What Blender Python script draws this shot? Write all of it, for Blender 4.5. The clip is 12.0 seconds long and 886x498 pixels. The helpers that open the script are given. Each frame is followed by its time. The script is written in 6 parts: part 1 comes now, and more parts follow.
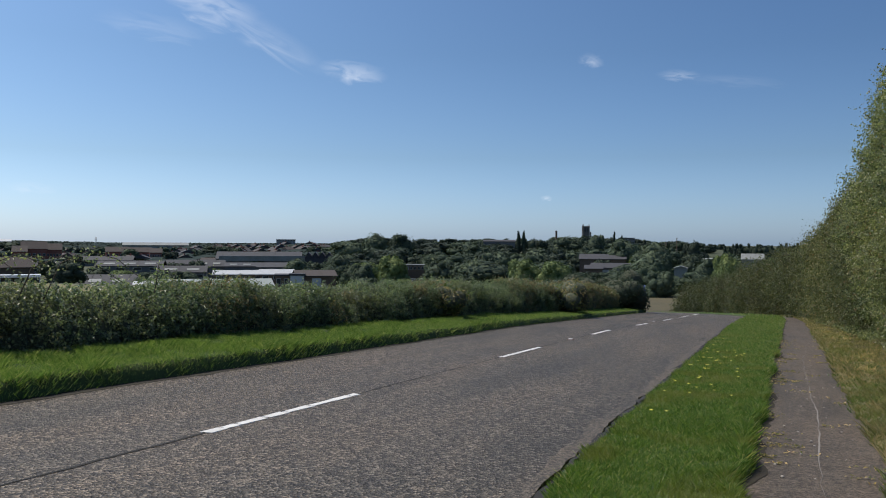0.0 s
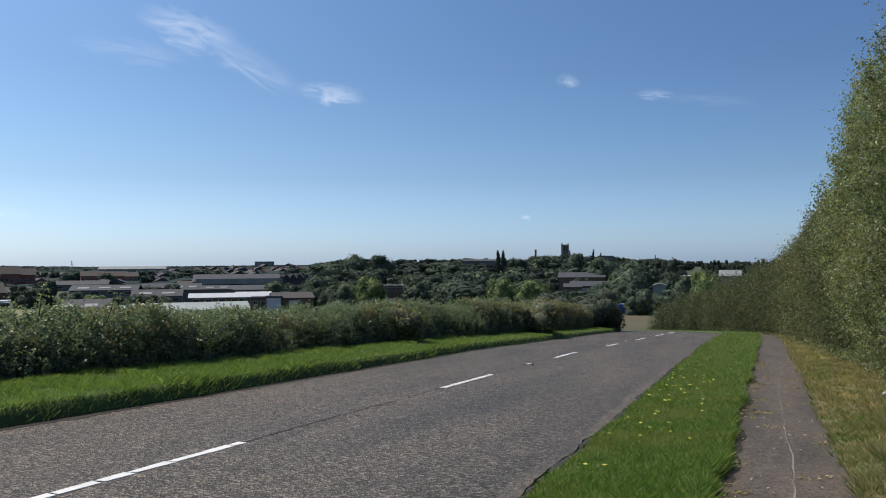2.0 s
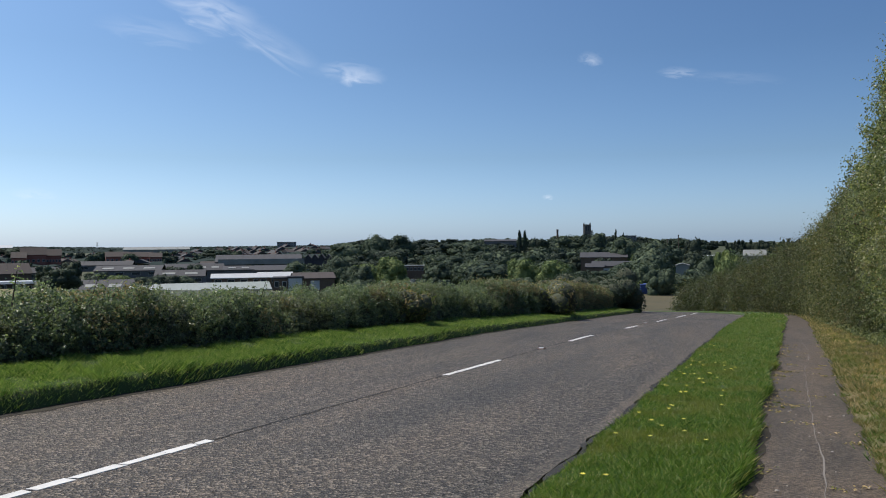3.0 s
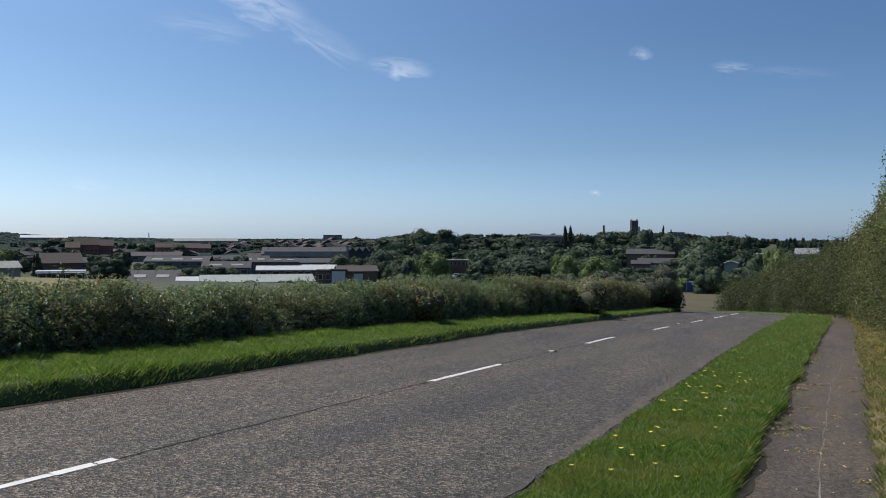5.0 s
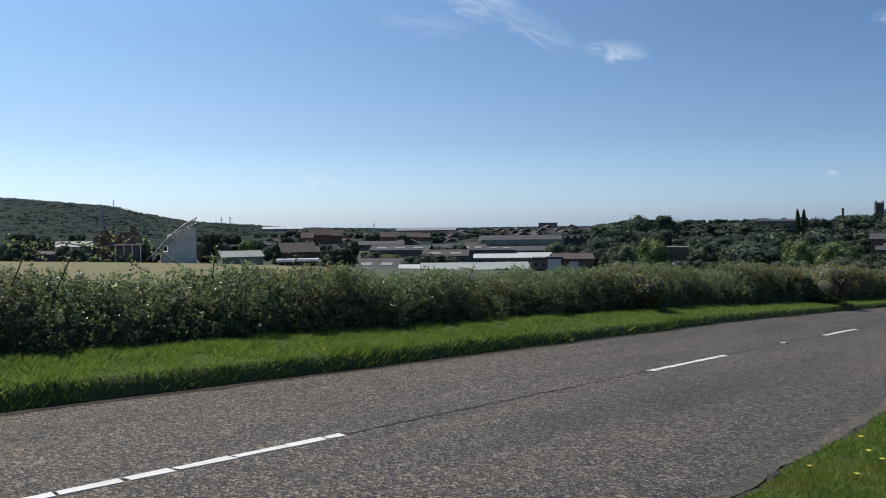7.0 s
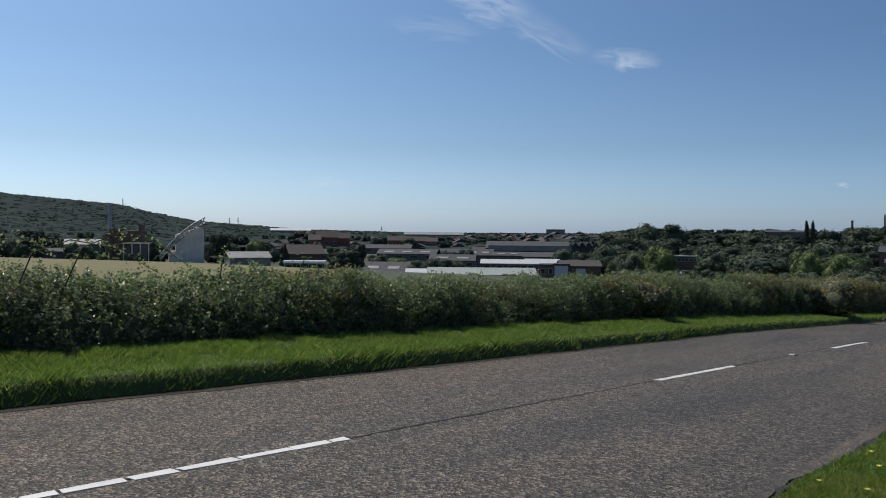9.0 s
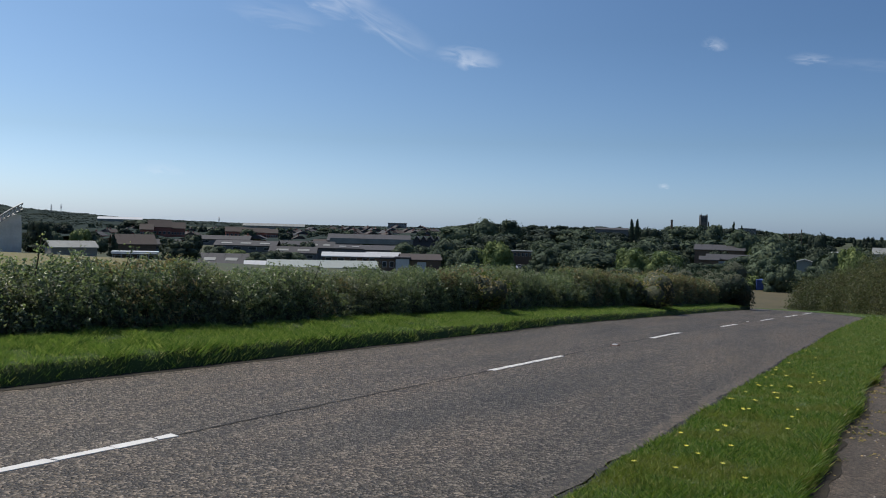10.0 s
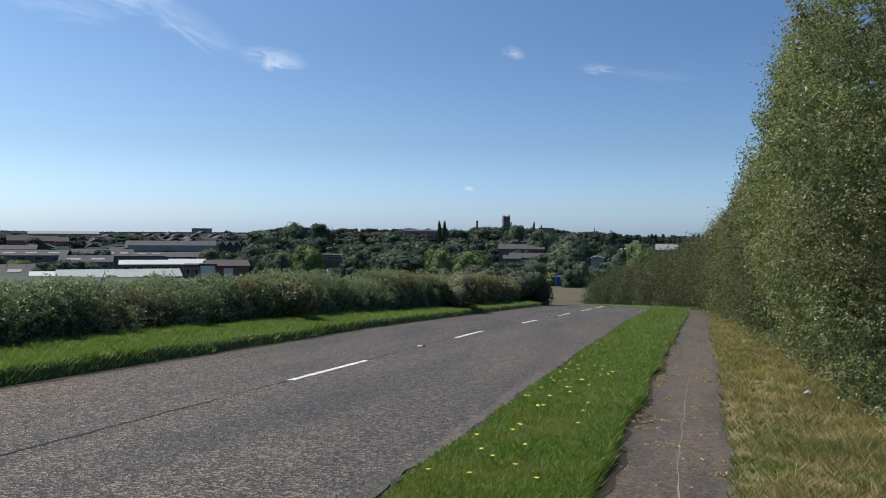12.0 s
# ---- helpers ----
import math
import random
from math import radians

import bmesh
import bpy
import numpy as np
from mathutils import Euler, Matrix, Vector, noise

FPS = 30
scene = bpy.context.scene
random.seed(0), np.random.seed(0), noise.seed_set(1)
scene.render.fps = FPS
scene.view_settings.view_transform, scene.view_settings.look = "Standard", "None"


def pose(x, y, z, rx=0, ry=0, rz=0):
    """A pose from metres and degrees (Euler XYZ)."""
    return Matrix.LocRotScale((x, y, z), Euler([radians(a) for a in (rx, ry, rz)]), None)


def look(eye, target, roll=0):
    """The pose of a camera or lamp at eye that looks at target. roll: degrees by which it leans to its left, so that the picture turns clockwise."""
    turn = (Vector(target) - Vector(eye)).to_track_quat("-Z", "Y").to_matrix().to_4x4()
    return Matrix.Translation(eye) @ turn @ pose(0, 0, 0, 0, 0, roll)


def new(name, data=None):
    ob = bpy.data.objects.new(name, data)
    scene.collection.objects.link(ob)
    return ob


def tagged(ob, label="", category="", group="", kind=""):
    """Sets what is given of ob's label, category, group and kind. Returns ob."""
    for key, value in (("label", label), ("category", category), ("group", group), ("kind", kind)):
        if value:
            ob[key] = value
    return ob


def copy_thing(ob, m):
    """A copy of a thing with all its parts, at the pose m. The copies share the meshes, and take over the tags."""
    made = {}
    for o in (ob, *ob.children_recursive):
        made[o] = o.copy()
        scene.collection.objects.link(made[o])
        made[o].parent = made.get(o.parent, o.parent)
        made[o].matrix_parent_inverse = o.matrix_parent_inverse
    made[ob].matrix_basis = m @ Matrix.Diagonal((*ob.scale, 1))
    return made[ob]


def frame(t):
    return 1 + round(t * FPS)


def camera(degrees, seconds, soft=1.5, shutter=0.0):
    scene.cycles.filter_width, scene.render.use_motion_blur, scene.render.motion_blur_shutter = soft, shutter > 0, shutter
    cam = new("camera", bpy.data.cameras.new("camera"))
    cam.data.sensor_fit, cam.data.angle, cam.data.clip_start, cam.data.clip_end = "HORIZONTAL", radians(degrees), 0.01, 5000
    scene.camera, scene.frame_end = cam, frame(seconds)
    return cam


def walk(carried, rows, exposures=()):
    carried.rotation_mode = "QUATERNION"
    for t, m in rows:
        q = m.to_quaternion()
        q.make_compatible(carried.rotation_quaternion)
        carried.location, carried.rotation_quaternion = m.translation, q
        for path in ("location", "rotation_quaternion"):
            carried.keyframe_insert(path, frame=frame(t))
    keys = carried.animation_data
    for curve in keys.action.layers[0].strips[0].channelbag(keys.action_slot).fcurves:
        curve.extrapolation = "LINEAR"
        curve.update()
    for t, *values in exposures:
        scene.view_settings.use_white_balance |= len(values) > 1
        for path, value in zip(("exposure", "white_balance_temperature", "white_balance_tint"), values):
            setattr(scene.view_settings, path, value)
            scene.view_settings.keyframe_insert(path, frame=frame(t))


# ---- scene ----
cam = camera(55.7, 12.0, soft=1.0)
PATH = [
    (0, (0.017, -0.137, 1.372), (-0.691, 1.733, 1.357), 0.3),
    (0.5, (0.111, 0.28, 1.343), (-0.593, 2.152, 1.317), -0.1),
    (1, (0.204, 0.647, 1.342), (-0.49, 2.522, 1.275), -0.1),
    (1.5, (0.154, 1.173, 1.329), (-0.5, 3.063, 1.308), -0.0),
    (2, (0.172, 1.687, 1.322), (-0.492, 3.574, 1.355), -0.4),
    (2.5, (0.158, 2.133, 1.326), (-0.492, 4.024, 1.334), -0.8),
    (3, (0.173, 2.621, 1.313), (-0.54, 4.49, 1.299), -0.5),
    (3.5, (0.322, 3.024, 1.335), (-0.477, 4.858, 1.328), 0.3),
    (5.5, (0.614, 3.987, 1.315), (-0.212, 5.808, 1.268), 0.0),
    (6, (0.59, 3.979, 1.306), (-0.344, 5.745, 1.221), -0.2),
    (6.5, (0.569, 3.978, 1.303), (-0.527, 5.649, 1.226), -0.2),
    (7, (0.554, 4.001, 1.292), (-0.695, 5.563, 1.238), -0.6),
    (7.2, (0.557, 4.009, 1.275), (-0.737, 5.534, 1.232), -0.8),
    (8.8, (0.545, 4.007, 1.277), (-0.769, 5.514, 1.244), -0.1),
    (9, (0.517, 4.02, 1.291), (-0.745, 5.571, 1.248), 0.5),
    (9.5, (0.526, 4.042, 1.284), (-0.589, 5.701, 1.229), 1.0),
    (10, (0.55, 4.042, 1.281), (-0.399, 5.801, 1.228), 1.5),
    (10.5, (0.59, 4.058, 1.279), (-0.222, 5.886, 1.227), 1.9),
    (11, (0.621, 4.085, 1.276), (-0.083, 5.955, 1.197), 1.8),
    (11.5, (0.634, 4.149, 1.273), (0.023, 6.052, 1.196), 1.4),
    (12, (0.592, 4.37, 1.287), (0.059, 6.297, 1.249), 0.5),
]
EXPOSURES = [(0, -0.10), (1.0, -0.03), (2.0, 0.02), (3.5, -0.05), (5.5, -0.12), (7.0, -0.12), (9.0, -0.36), (9.5, -0.36), (10.5, -0.10), (11.0, 0.0), (12.0, 0.12)]
walk(cam, [(t, look(eye, target, roll)) for t, eye, target, roll in PATH], EXPOSURES)

# ---- daylight ----
def bearing(az):
    """From the plan's nominal bearings to degrees left of the road."""
    return az * 1.0168 + 0.62


SUN_AZ, SUN_EL = 84.0, 56.0          # degrees left of the road's direction, degrees up
sun_way = Vector((-math.sin(radians(SUN_AZ)) * math.cos(radians(SUN_EL)), math.cos(radians(SUN_AZ)) * math.cos(radians(SUN_EL)), math.sin(radians(SUN_EL))))
sun = new("sun", bpy.data.lights.new("sun", "SUN"))
sun.data.energy, sun.data.angle, sun.data.color = 4.4, radians(0.6), (1.0, 0.92, 0.79)
sun.matrix_world = Matrix.Translation((0, 0, 60)) @ sun_way.to_track_quat("Z", "Y").to_matrix().to_4x4()

world = bpy.data.worlds.new("sky")
scene.world = world
world.use_nodes = True
wn, wl = world.node_tree.nodes, world.node_tree.links
wn.clear()


def wnode(kind):
    return wn.new(kind)


sky = wnode("ShaderNodeTexSky")
sky.sky_type, sky.sun_disc, sky.sun_elevation, sky.sun_rotation = "NISHITA", False, radians(SUN_EL), radians(-SUN_AZ)
sky.altitude, sky.air_density, sky.dust_density, sky.ozone_density = 60.0, 1.0, 0.8, 2.5
wco = wnode("ShaderNodeTexCoord")


def wmath(op, a, b=None, c=None, clamp=False):
    n = wnode("ShaderNodeMath")
    n.operation, n.use_clamp = op, clamp
    for i, v in enumerate((a, b, c)):
        if v is None:
            continue
        if isinstance(v, (int, float)):
            n.inputs[i].default_value = v
        else:
            wl.new(v, n.inputs[i])
    return n.outputs[0]


wsep = wnode("ShaderNodeSeparateXYZ")
wl.new(wco.outputs["Generated"], wsep.inputs[0])
AZ = wmath("ARCTAN2", wmath("MULTIPLY", wsep.outputs[0], -1.0), wsep.outputs[1])       # radians left of the road
RISE = wmath("ARCSINE", wsep.outputs[2])
wcomb = wnode("ShaderNodeCombineXYZ")
wl.new(AZ, wcomb.inputs[0]), wl.new(RISE, wcomb.inputs[1])


def wisp(az, el, length, width, tilt, strength, seed):
    """A thin streak of high cloud: centre in degrees, size in degrees, tilt of its long axis."""
    c, s_ = math.cos(radians(tilt)), math.sin(radians(tilt))
    az = bearing(az)
    da, de = wmath("SUBTRACT", AZ, radians(az)), wmath("SUBTRACT", RISE, radians(el))
    u = wmath("DIVIDE", wmath("ADD", wmath("MULTIPLY", da, c), wmath("MULTIPLY", de, s_)), radians(length))
    v = wmath("DIVIDE", wmath("SUBTRACT", wmath("MULTIPLY", de, c), wmath("MULTIPLY", da, s_)), radians(width))
    uv = wnode("ShaderNodeCombineXYZ")
    wl.new(u, uv.inputs[0]), wl.new(v, uv.inputs[1])
    uv.inputs[2].default_value = seed
    nz = wnode("ShaderNodeTexNoise")
    nz.inputs["Scale"].default_value, nz.inputs["Detail"].default_value, nz.inputs["Roughness"].default_value, nz.inputs["Distortion"].default_value = 1.5, 5.0, 0.5, 0.9
    wl.new(uv.outputs[0], nz.inputs["Vector"])
    bend = wmath("MULTIPLY", wmath("SUBTRACT", nz.outputs["Fac"], 0.5), 1.6)
    d2 = wmath("ADD", wmath("MULTIPLY", u, u), wmath("POWER", wmath("ABSOLUTE", wmath("ADD", v, bend)), 2.0))
    fall = wmath("SUBTRACT", 1.0, d2, clamp=True)
    tex = wmath("MULTIPLY", wmath("SUBTRACT", nz.outputs["Fac"], 0.28), 2.4, clamp=True)
    return wmath("MULTIPLY", wmath("MULTIPLY", wmath("POWER", fall, 1.7), tex), strength * 0.72)


wisps = [wisp(35.0, 15.1, 3.9, 1.35, 14, 0.66, 1.0), wisp(31.8, 13.5, 5.4, 1.1, 27, 0.36, 7.0), wisp(26.0, 11.4, 2.7, 0.9, 6, 0.62, 3.0),
         wisp(38.5, 13.6, 4.0, 0.9, 5, 0.22, 15.0), wisp(10.0, 12.1, 0.95, 0.5, 12, 0.42, 4.0), wisp(4.4, 10.95, 1.6, 0.4, 4, 0.36, 5.5),
         wisp(1.0, 10.4, 3.4, 0.5, 6, 0.13, 6.5), wisp(12.9, 3.05, 0.45, 0.24, 2, 0.6, 9.0), wisp(45.5, 3.2, 1.6, 0.5, 3, 0.3, 8.0)]
total = wisps[0]
for w_ in wisps[1:]:
    total = wmath("MAXIMUM", total, w_)
wmix = wnode("ShaderNodeMix")
wmix.data_type = "RGBA"
wl.new(total, wmix.inputs["Factor"])
clear = wnode("ShaderNodeMix")
clear.data_type, clear.blend_type = "RGBA", "MULTIPLY"
clear.inputs["Factor"].default_value = 1.0
wl.new(sky.outputs[0], clear.inputs["A"])
tint = wnode("ShaderNodeMix")                                  # a clear blue summer sky, paler low down
tint.data_type = "RGBA"
wl.new(wmath("DIVIDE", RISE, 0.22, clamp=True), tint.inputs["Factor"])
tint.inputs["A"].default_value, tint.inputs["B"].default_value = (0.80, 0.99, 1.32, 1), (0.61, 0.79, 1.01, 1)
haze = wnode("ShaderNodeMix")                                  # pale air just over the horizon
haze.data_type = "RGBA"
wl.new(wmath("POWER", wmath("DIVIDE", wmath("MAXIMUM", RISE, 0.0), 0.10, clamp=True), 0.6), haze.inputs["Factor"])
haze.inputs["A"].default_value = (1.0, 1.36, 2.2, 1)
wl.new(tint.outputs["Result"], haze.inputs["B"])
toward = wnode("ShaderNodeVectorMath")                         # brighter towards the sun
toward.operation = "DOT_PRODUCT"
wl.new(wco.outputs["Generated"], toward.inputs[0])
toward.inputs[1].default_value = (-math.sin(radians(SUN_AZ)) * math.cos(radians(SUN_EL)), math.cos(radians(SUN_AZ)) * math.cos(radians(SUN_EL)), math.sin(radians(SUN_EL)))
glow = wnode("ShaderNodeVectorMath")
glow.operation = "SCALE"
pale = wnode("ShaderNodeMix")                                  # and paler
pale.data_type, pale.blend_type = "RGBA", "MULTIPLY"
wl.new(wmath("MULTIPLY_ADD", toward.outputs["Value"], 1.9, -0.45, clamp=True), pale.inputs["Factor"])
wl.new(haze.outputs["Result"], pale.inputs["A"])
pale.inputs["B"].default_value = (1.13, 1.02, 0.90, 1)
wl.new(pale.outputs["Result"], glow.inputs[0])
near_sun = wmath("MULTIPLY_ADD", wmath("POWER", wmath("MAXIMUM", toward.outputs["Value"], 0.0), 4.0), 1.35, wmath("MULTIPLY_ADD", toward.outputs["Value"], 0.36, 0.84))
wl.new(wmath("MAXIMUM", wmath("MINIMUM", near_sun, 1.8), 0.58), glow.inputs["Scale"])
wl.new(glow.outputs["Vector"], clear.inputs["B"])
wl.new(clear.outputs["Result"], wmix.inputs["A"])
wmix.inputs["B"].default_value = (9.5, 10.2, 11.5, 1)
wbg = wnode("ShaderNodeBackground")
wbg.inputs["Strength"].default_value = 0.1
wl.new(wmix.outputs["Result"], wbg.inputs["Color"])
wl.new(wbg.outputs[0], wnode("ShaderNodeOutputWorld").inputs["Surface"])


# ---- materials ----
def nodes_of(name):
    m = bpy.data.materials.new(name)
    m.use_nodes = True
    m.node_tree.nodes.clear()
    return m, m.node_tree.nodes, m.node_tree.links


def ramp(nt, stops):
    r = nt.new("ShaderNodeValToRGB")
    e = r.color_ramp.elements
    while len(e) < len(stops):
        e.new(0.5)
    for k, (p, c) in zip(e, stops):
        k.position, k.color = p, (*c, 1)
    return r


def noise_tex(nt, lk, co, scale, detail=4.0, rough=0.55, stretch=None):
    n = nt.new("ShaderNodeTexNoise")
    n.inputs["Scale"].default_value, n.inputs["Detail"].default_value, n.inputs["Roughness"].default_value = scale, detail, rough
    if stretch:
        mp = nt.new("ShaderNodeMapping")
        mp.inputs["Scale"].default_value = stretch
        lk.new(co, mp.inputs["Vector"])
        co = mp.outputs[0]
    lk.new(co, n.inputs["Vector"])
    return n.outputs["Fac"]


def mix_rgb(nt, lk, fac, a, b, mode="MIX"):
    n = nt.new("ShaderNodeMix")
    n.data_type, n.blend_type = "RGBA", mode
    for sock, v in (("Factor", fac), ("A", a), ("B", b)):
        if isinstance(v, (int, float)):
            n.inputs[sock].default_value = v
        elif isinstance(v, tuple):
            n.inputs[sock].default_value = (*v, 1)
        else:
            lk.new(v, n.inputs[sock])
    return n.outputs["Result"]


def surface(name, dark, light, fine=40.0, coarse=0.6, rough=0.85, bump=0.3, metal=0.0, gain=0.35, stain=None, stain_amount=0.25, stretch=None, depth=0.01, piece=0.0):
    """Two-scale surface: grain between dark and light, broad stains, fine relief."""
    m, nt, lk = nodes_of(name)
    co = nt.new("ShaderNodeTexCoord").outputs["Object"]
    grain = noise_tex(nt, lk, co, fine, 5.0, 0.6, stretch)
    broad = noise_tex(nt, lk, co, coarse, 5.0, 0.6)
    r = ramp(nt, [(0.5 - gain, dark), (0.5 + gain, light)])
    lk.new(grain, r.inputs[0])
    sr = ramp(nt, [(0.4, (0, 0, 0)), (0.68, (1, 1, 1))])
    lk.new(broad, sr.inputs[0])
    st = nt.new("ShaderNodeMath")
    st.operation = "MULTIPLY"
    lk.new(sr.outputs[0], st.inputs[0])
    st.inputs[1].default_value = stain_amount
    col = mix_rgb(nt, lk, st.outputs[0], r.outputs[0], stain or dark)
    if piece:
        info = nt.new("ShaderNodeObjectInfo")
        pr = ramp(nt, [(0.0, (1 - piece,) * 3), (1.0, (1.0, 1.0, 1.0))])
        lk.new(info.outputs["Random"], pr.inputs[0])
        col = mix_rgb(nt, lk, 1.0, col, pr.outputs[0], "MULTIPLY")
    b = nt.new("ShaderNodeBsdfPrincipled")
    b.inputs["Roughness"].default_value, b.inputs["Metallic"].default_value = rough, metal
    lk.new(col, b.inputs["Base Color"])
    if bump:
        bp = nt.new("ShaderNodeBump")
        bp.inputs["Strength"].default_value, bp.inputs["Distance"].default_value = bump, depth
        lk.new(grain, bp.inputs["Height"])
        lk.new(bp.outputs[0], b.inputs["Normal"])
    lk.new(b.outputs[0], nt.new("ShaderNodeOutputMaterial").inputs["Surface"])
    return m


def leafy(name, stops, through_light=0.3, rough=0.5, gloss=0.35, patch=None, patch_scale=0.5, patch_amount=0.6, vary=(0.68, 1.25)):
    """Leaves or blades: colour varies leaf by leaf and in broad patches; some light comes through."""
    m, nt, lk = nodes_of(name)
    g = nt.new("ShaderNodeNewGeometry")
    r = ramp(nt, stops)
    lk.new(g.outputs["Random Per Island"], r.inputs[0])
    col = r.outputs[0]
    co = nt.new("ShaderNodeTexCoord").outputs["Object"]
    if patch:
        n = noise_tex(nt, lk, co, patch_scale, 3.0, 0.55)
        pr = ramp(nt, [(0.5, (0, 0, 0)), (0.66, (patch_amount,) * 3)])
        lk.new(n, pr.inputs[0])
        col = mix_rgb(nt, lk, pr.outputs[0], col, patch)
    info = nt.new("ShaderNodeObjectInfo")
    vr = ramp(nt, [(0.0, (vary[0], vary[0] * 1.05, vary[0] * 1.03)), (1.0, (vary[1], vary[1] * 0.96, vary[1] * 0.8))])
    lk.new(info.outputs["Random"], vr.inputs[0])
    col = mix_rgb(nt, lk, 1.0, col, vr.outputs[0], "MULTIPLY")
    b = nt.new("ShaderNodeBsdfPrincipled")
    b.inputs["Roughness"].default_value = rough
    b.inputs["Specular IOR Level"].default_value = gloss
    lk.new(col, b.inputs["Base Color"])
    t = nt.new("ShaderNodeBsdfTranslucent")
    lk.new(mix_rgb(nt, lk, 1.0, col, (1.1, 1.2, 0.75), "MULTIPLY"), t.inputs["Color"])
    mx = nt.new("ShaderNodeMixShader")
    mx.inputs[0].default_value = through_light
    lk.new(b.outputs[0], mx.inputs[1]), lk.new(t.outputs[0], mx.inputs[2])
    lk.new(mx.outputs[0], nt.new("ShaderNodeOutputMaterial").inputs["Surface"])
    return m


def asphalt_material(name, tones, chips, streak, bump):
    """Worn chip-sealed road: stone chips of several tones, streaks along the traffic, soft patches."""
    m, nt, lk = nodes_of(name)
    co = nt.new("ShaderNodeTexCoord").outputs["Object"]
    vor = nt.new("ShaderNodeTexVoronoi")
    vor.inputs["Scale"].default_value = chips
    lk.new(co, vor.inputs["Vector"])
    sep = nt.new("ShaderNodeSeparateColor")
    lk.new(vor.outputs["Color"], sep.inputs[0])
    chip = ramp(nt, tones)
    lk.new(sep.outputs[0], chip.inputs[0])
    mid = noise_tex(nt, lk, co, chips * 0.16, 4.0, 0.7)
    mr = ramp(nt, [(0.3, (0.72, 0.72, 0.72)), (0.7, (1.2, 1.18, 1.16))])
    lk.new(mid, mr.inputs[0])
    col = mix_rgb(nt, lk, 1.0, chip.outputs[0], mr.outputs[0], "MULTIPLY")
    long = noise_tex(nt, lk, co, 1.0, 5.0, 0.6, streak)
    lr = ramp(nt, [(0.34, (0.66, 0.68, 0.70)), (0.52, (1.0, 0.98, 0.96)), (0.70, (1.2, 1.12, 1.05))])
    lk.new(long, lr.inputs[0])
    col = mix_rgb(nt, lk, 1.0, col, lr.outputs[0], "MULTIPLY")
    b = nt.new("ShaderNodeBsdfPrincipled")
    b.inputs["Roughness"].default_value = 0.62
    b.inputs["Specular IOR Level"].default_value = 0.3
    lk.new(col, b.inputs["Base Color"])
    bp = nt.new("ShaderNodeBump")
    bp.inputs["Strength"].default_value, bp.inputs["Distance"].default_value = bump, 0.016
    lk.new(vor.outputs["Distance"], bp.inputs["Height"])
    lk.new(bp.outputs[0], b.inputs["Normal"])
    lk.new(b.outputs[0], nt.new("ShaderNodeOutputMaterial").inputs["Surface"])
    return m


ASPHALT = asphalt_material("road_chippings", [(0.0, (0.011, 0.009, 0.0073)), (0.35, (0.051, 0.0430, 0.0335)), (0.7, (0.113, 0.0965, 0.075)), (1.0, (0.31, 0.266, 0.21))], 50.0, (1.1, 0.12, 1.0), 1.0)
PATHTAR = asphalt_material("path_tarmac", [(0.0, (0.044, 0.035, 0.026)), (0.5, (0.094, 0.076, 0.058)), (1.0, (0.18, 0.148, 0.113))], 65.0, (1.6, 0.35, 1.0), 0.5)
GRIT = asphalt_material("road_grit", [(0.0, (0.02, 0.017, 0.014)), (0.5, (0.075, 0.064, 0.050)), (1.0, (0.24, 0.205, 0.16))], 80.0, (1.2, 0.5, 1.0), 0.5)
MARKING = surface("road_paint", (0.62, 0.60, 0.56), (0.86, 0.85, 0.81), 90, 4.0, 0.6, 0.3, stain=(0.34, 0.32, 0.30), stain_amount=0.3)
CRACK = surface("crack_dark", (0.012, 0.012, 0.012), (0.04, 0.036, 0.03), 60, 2, 0.9, 0.4)
PALECRACK = surface("pale_crack_filler", (0.18, 0.16, 0.14), (0.28, 0.255, 0.225), 60, 2, 0.9, 0.2)
# soil toned extra dark, to carry the shade along the turf edges
SHADESOIL = surface("shade_toned_soil", (0.008, 0.007, 0.005), (0.04, 0.031, 0.021), 45, 3, 0.95, 0.8, stain=(0.05, 0.045, 0.02), stain_amount=0.5)
TURF = surface("turf", (0.02, 0.04, 0.008), (0.055, 0.10, 0.02), 55, 1.1, 0.95, 0.8, stain=(0.10, 0.10, 0.035), stain_amount=0.3)
DRYTURF = surface("dry_turf", (0.12, 0.095, 0.045), (0.32, 0.235, 0.125), 40, 1.6, 0.95, 0.9, stain=(0.05, 0.085, 0.02), stain_amount=0.75)
LAND = surface("open_land", (0.03, 0.042, 0.016), (0.06, 0.07, 0.028), 0.25, 0.012, 0.95, 0.3, stain=(0.12, 0.105, 0.05), stain_amount=0.4, depth=0.2)
STUBBLE = surface("dry_field", (0.125, 0.105, 0.035), (0.20, 0.17, 0.065), 2.2, 0.05, 0.95, 0.5, stain=(0.15, 0.15, 0.05), stain_amount=0.5, stretch=(1, 0.15, 1), depth=0.05)
MEADOWLAND = surface("meadow_grass", (0.042, 0.042, 0.017), (0.10, 0.083, 0.037), 0.8, 0.06, 0.95, 0.5, stain=(0.13, 0.10, 0.052), stain_amount=0.6, stretch=(0.3, 1.6, 1), depth=0.1)
BARK = surface("bark", (0.035, 0.028, 0.02), (0.12, 0.095, 0.07), 18, 1.5, 0.9, 0.9, stretch=(1, 1, 0.25))
GRASS = leafy("grass_blades", [(0.0, (0.04, 0.09, 0.018)), (0.45, (0.105, 0.19, 0.038)), (0.85, (0.20, 0.29, 0.07)), (1.0, (0.44, 0.40, 0.20))], 0.42, 0.45, 0.4, (0.23, 0.205, 0.065), 1.3, 0.4)
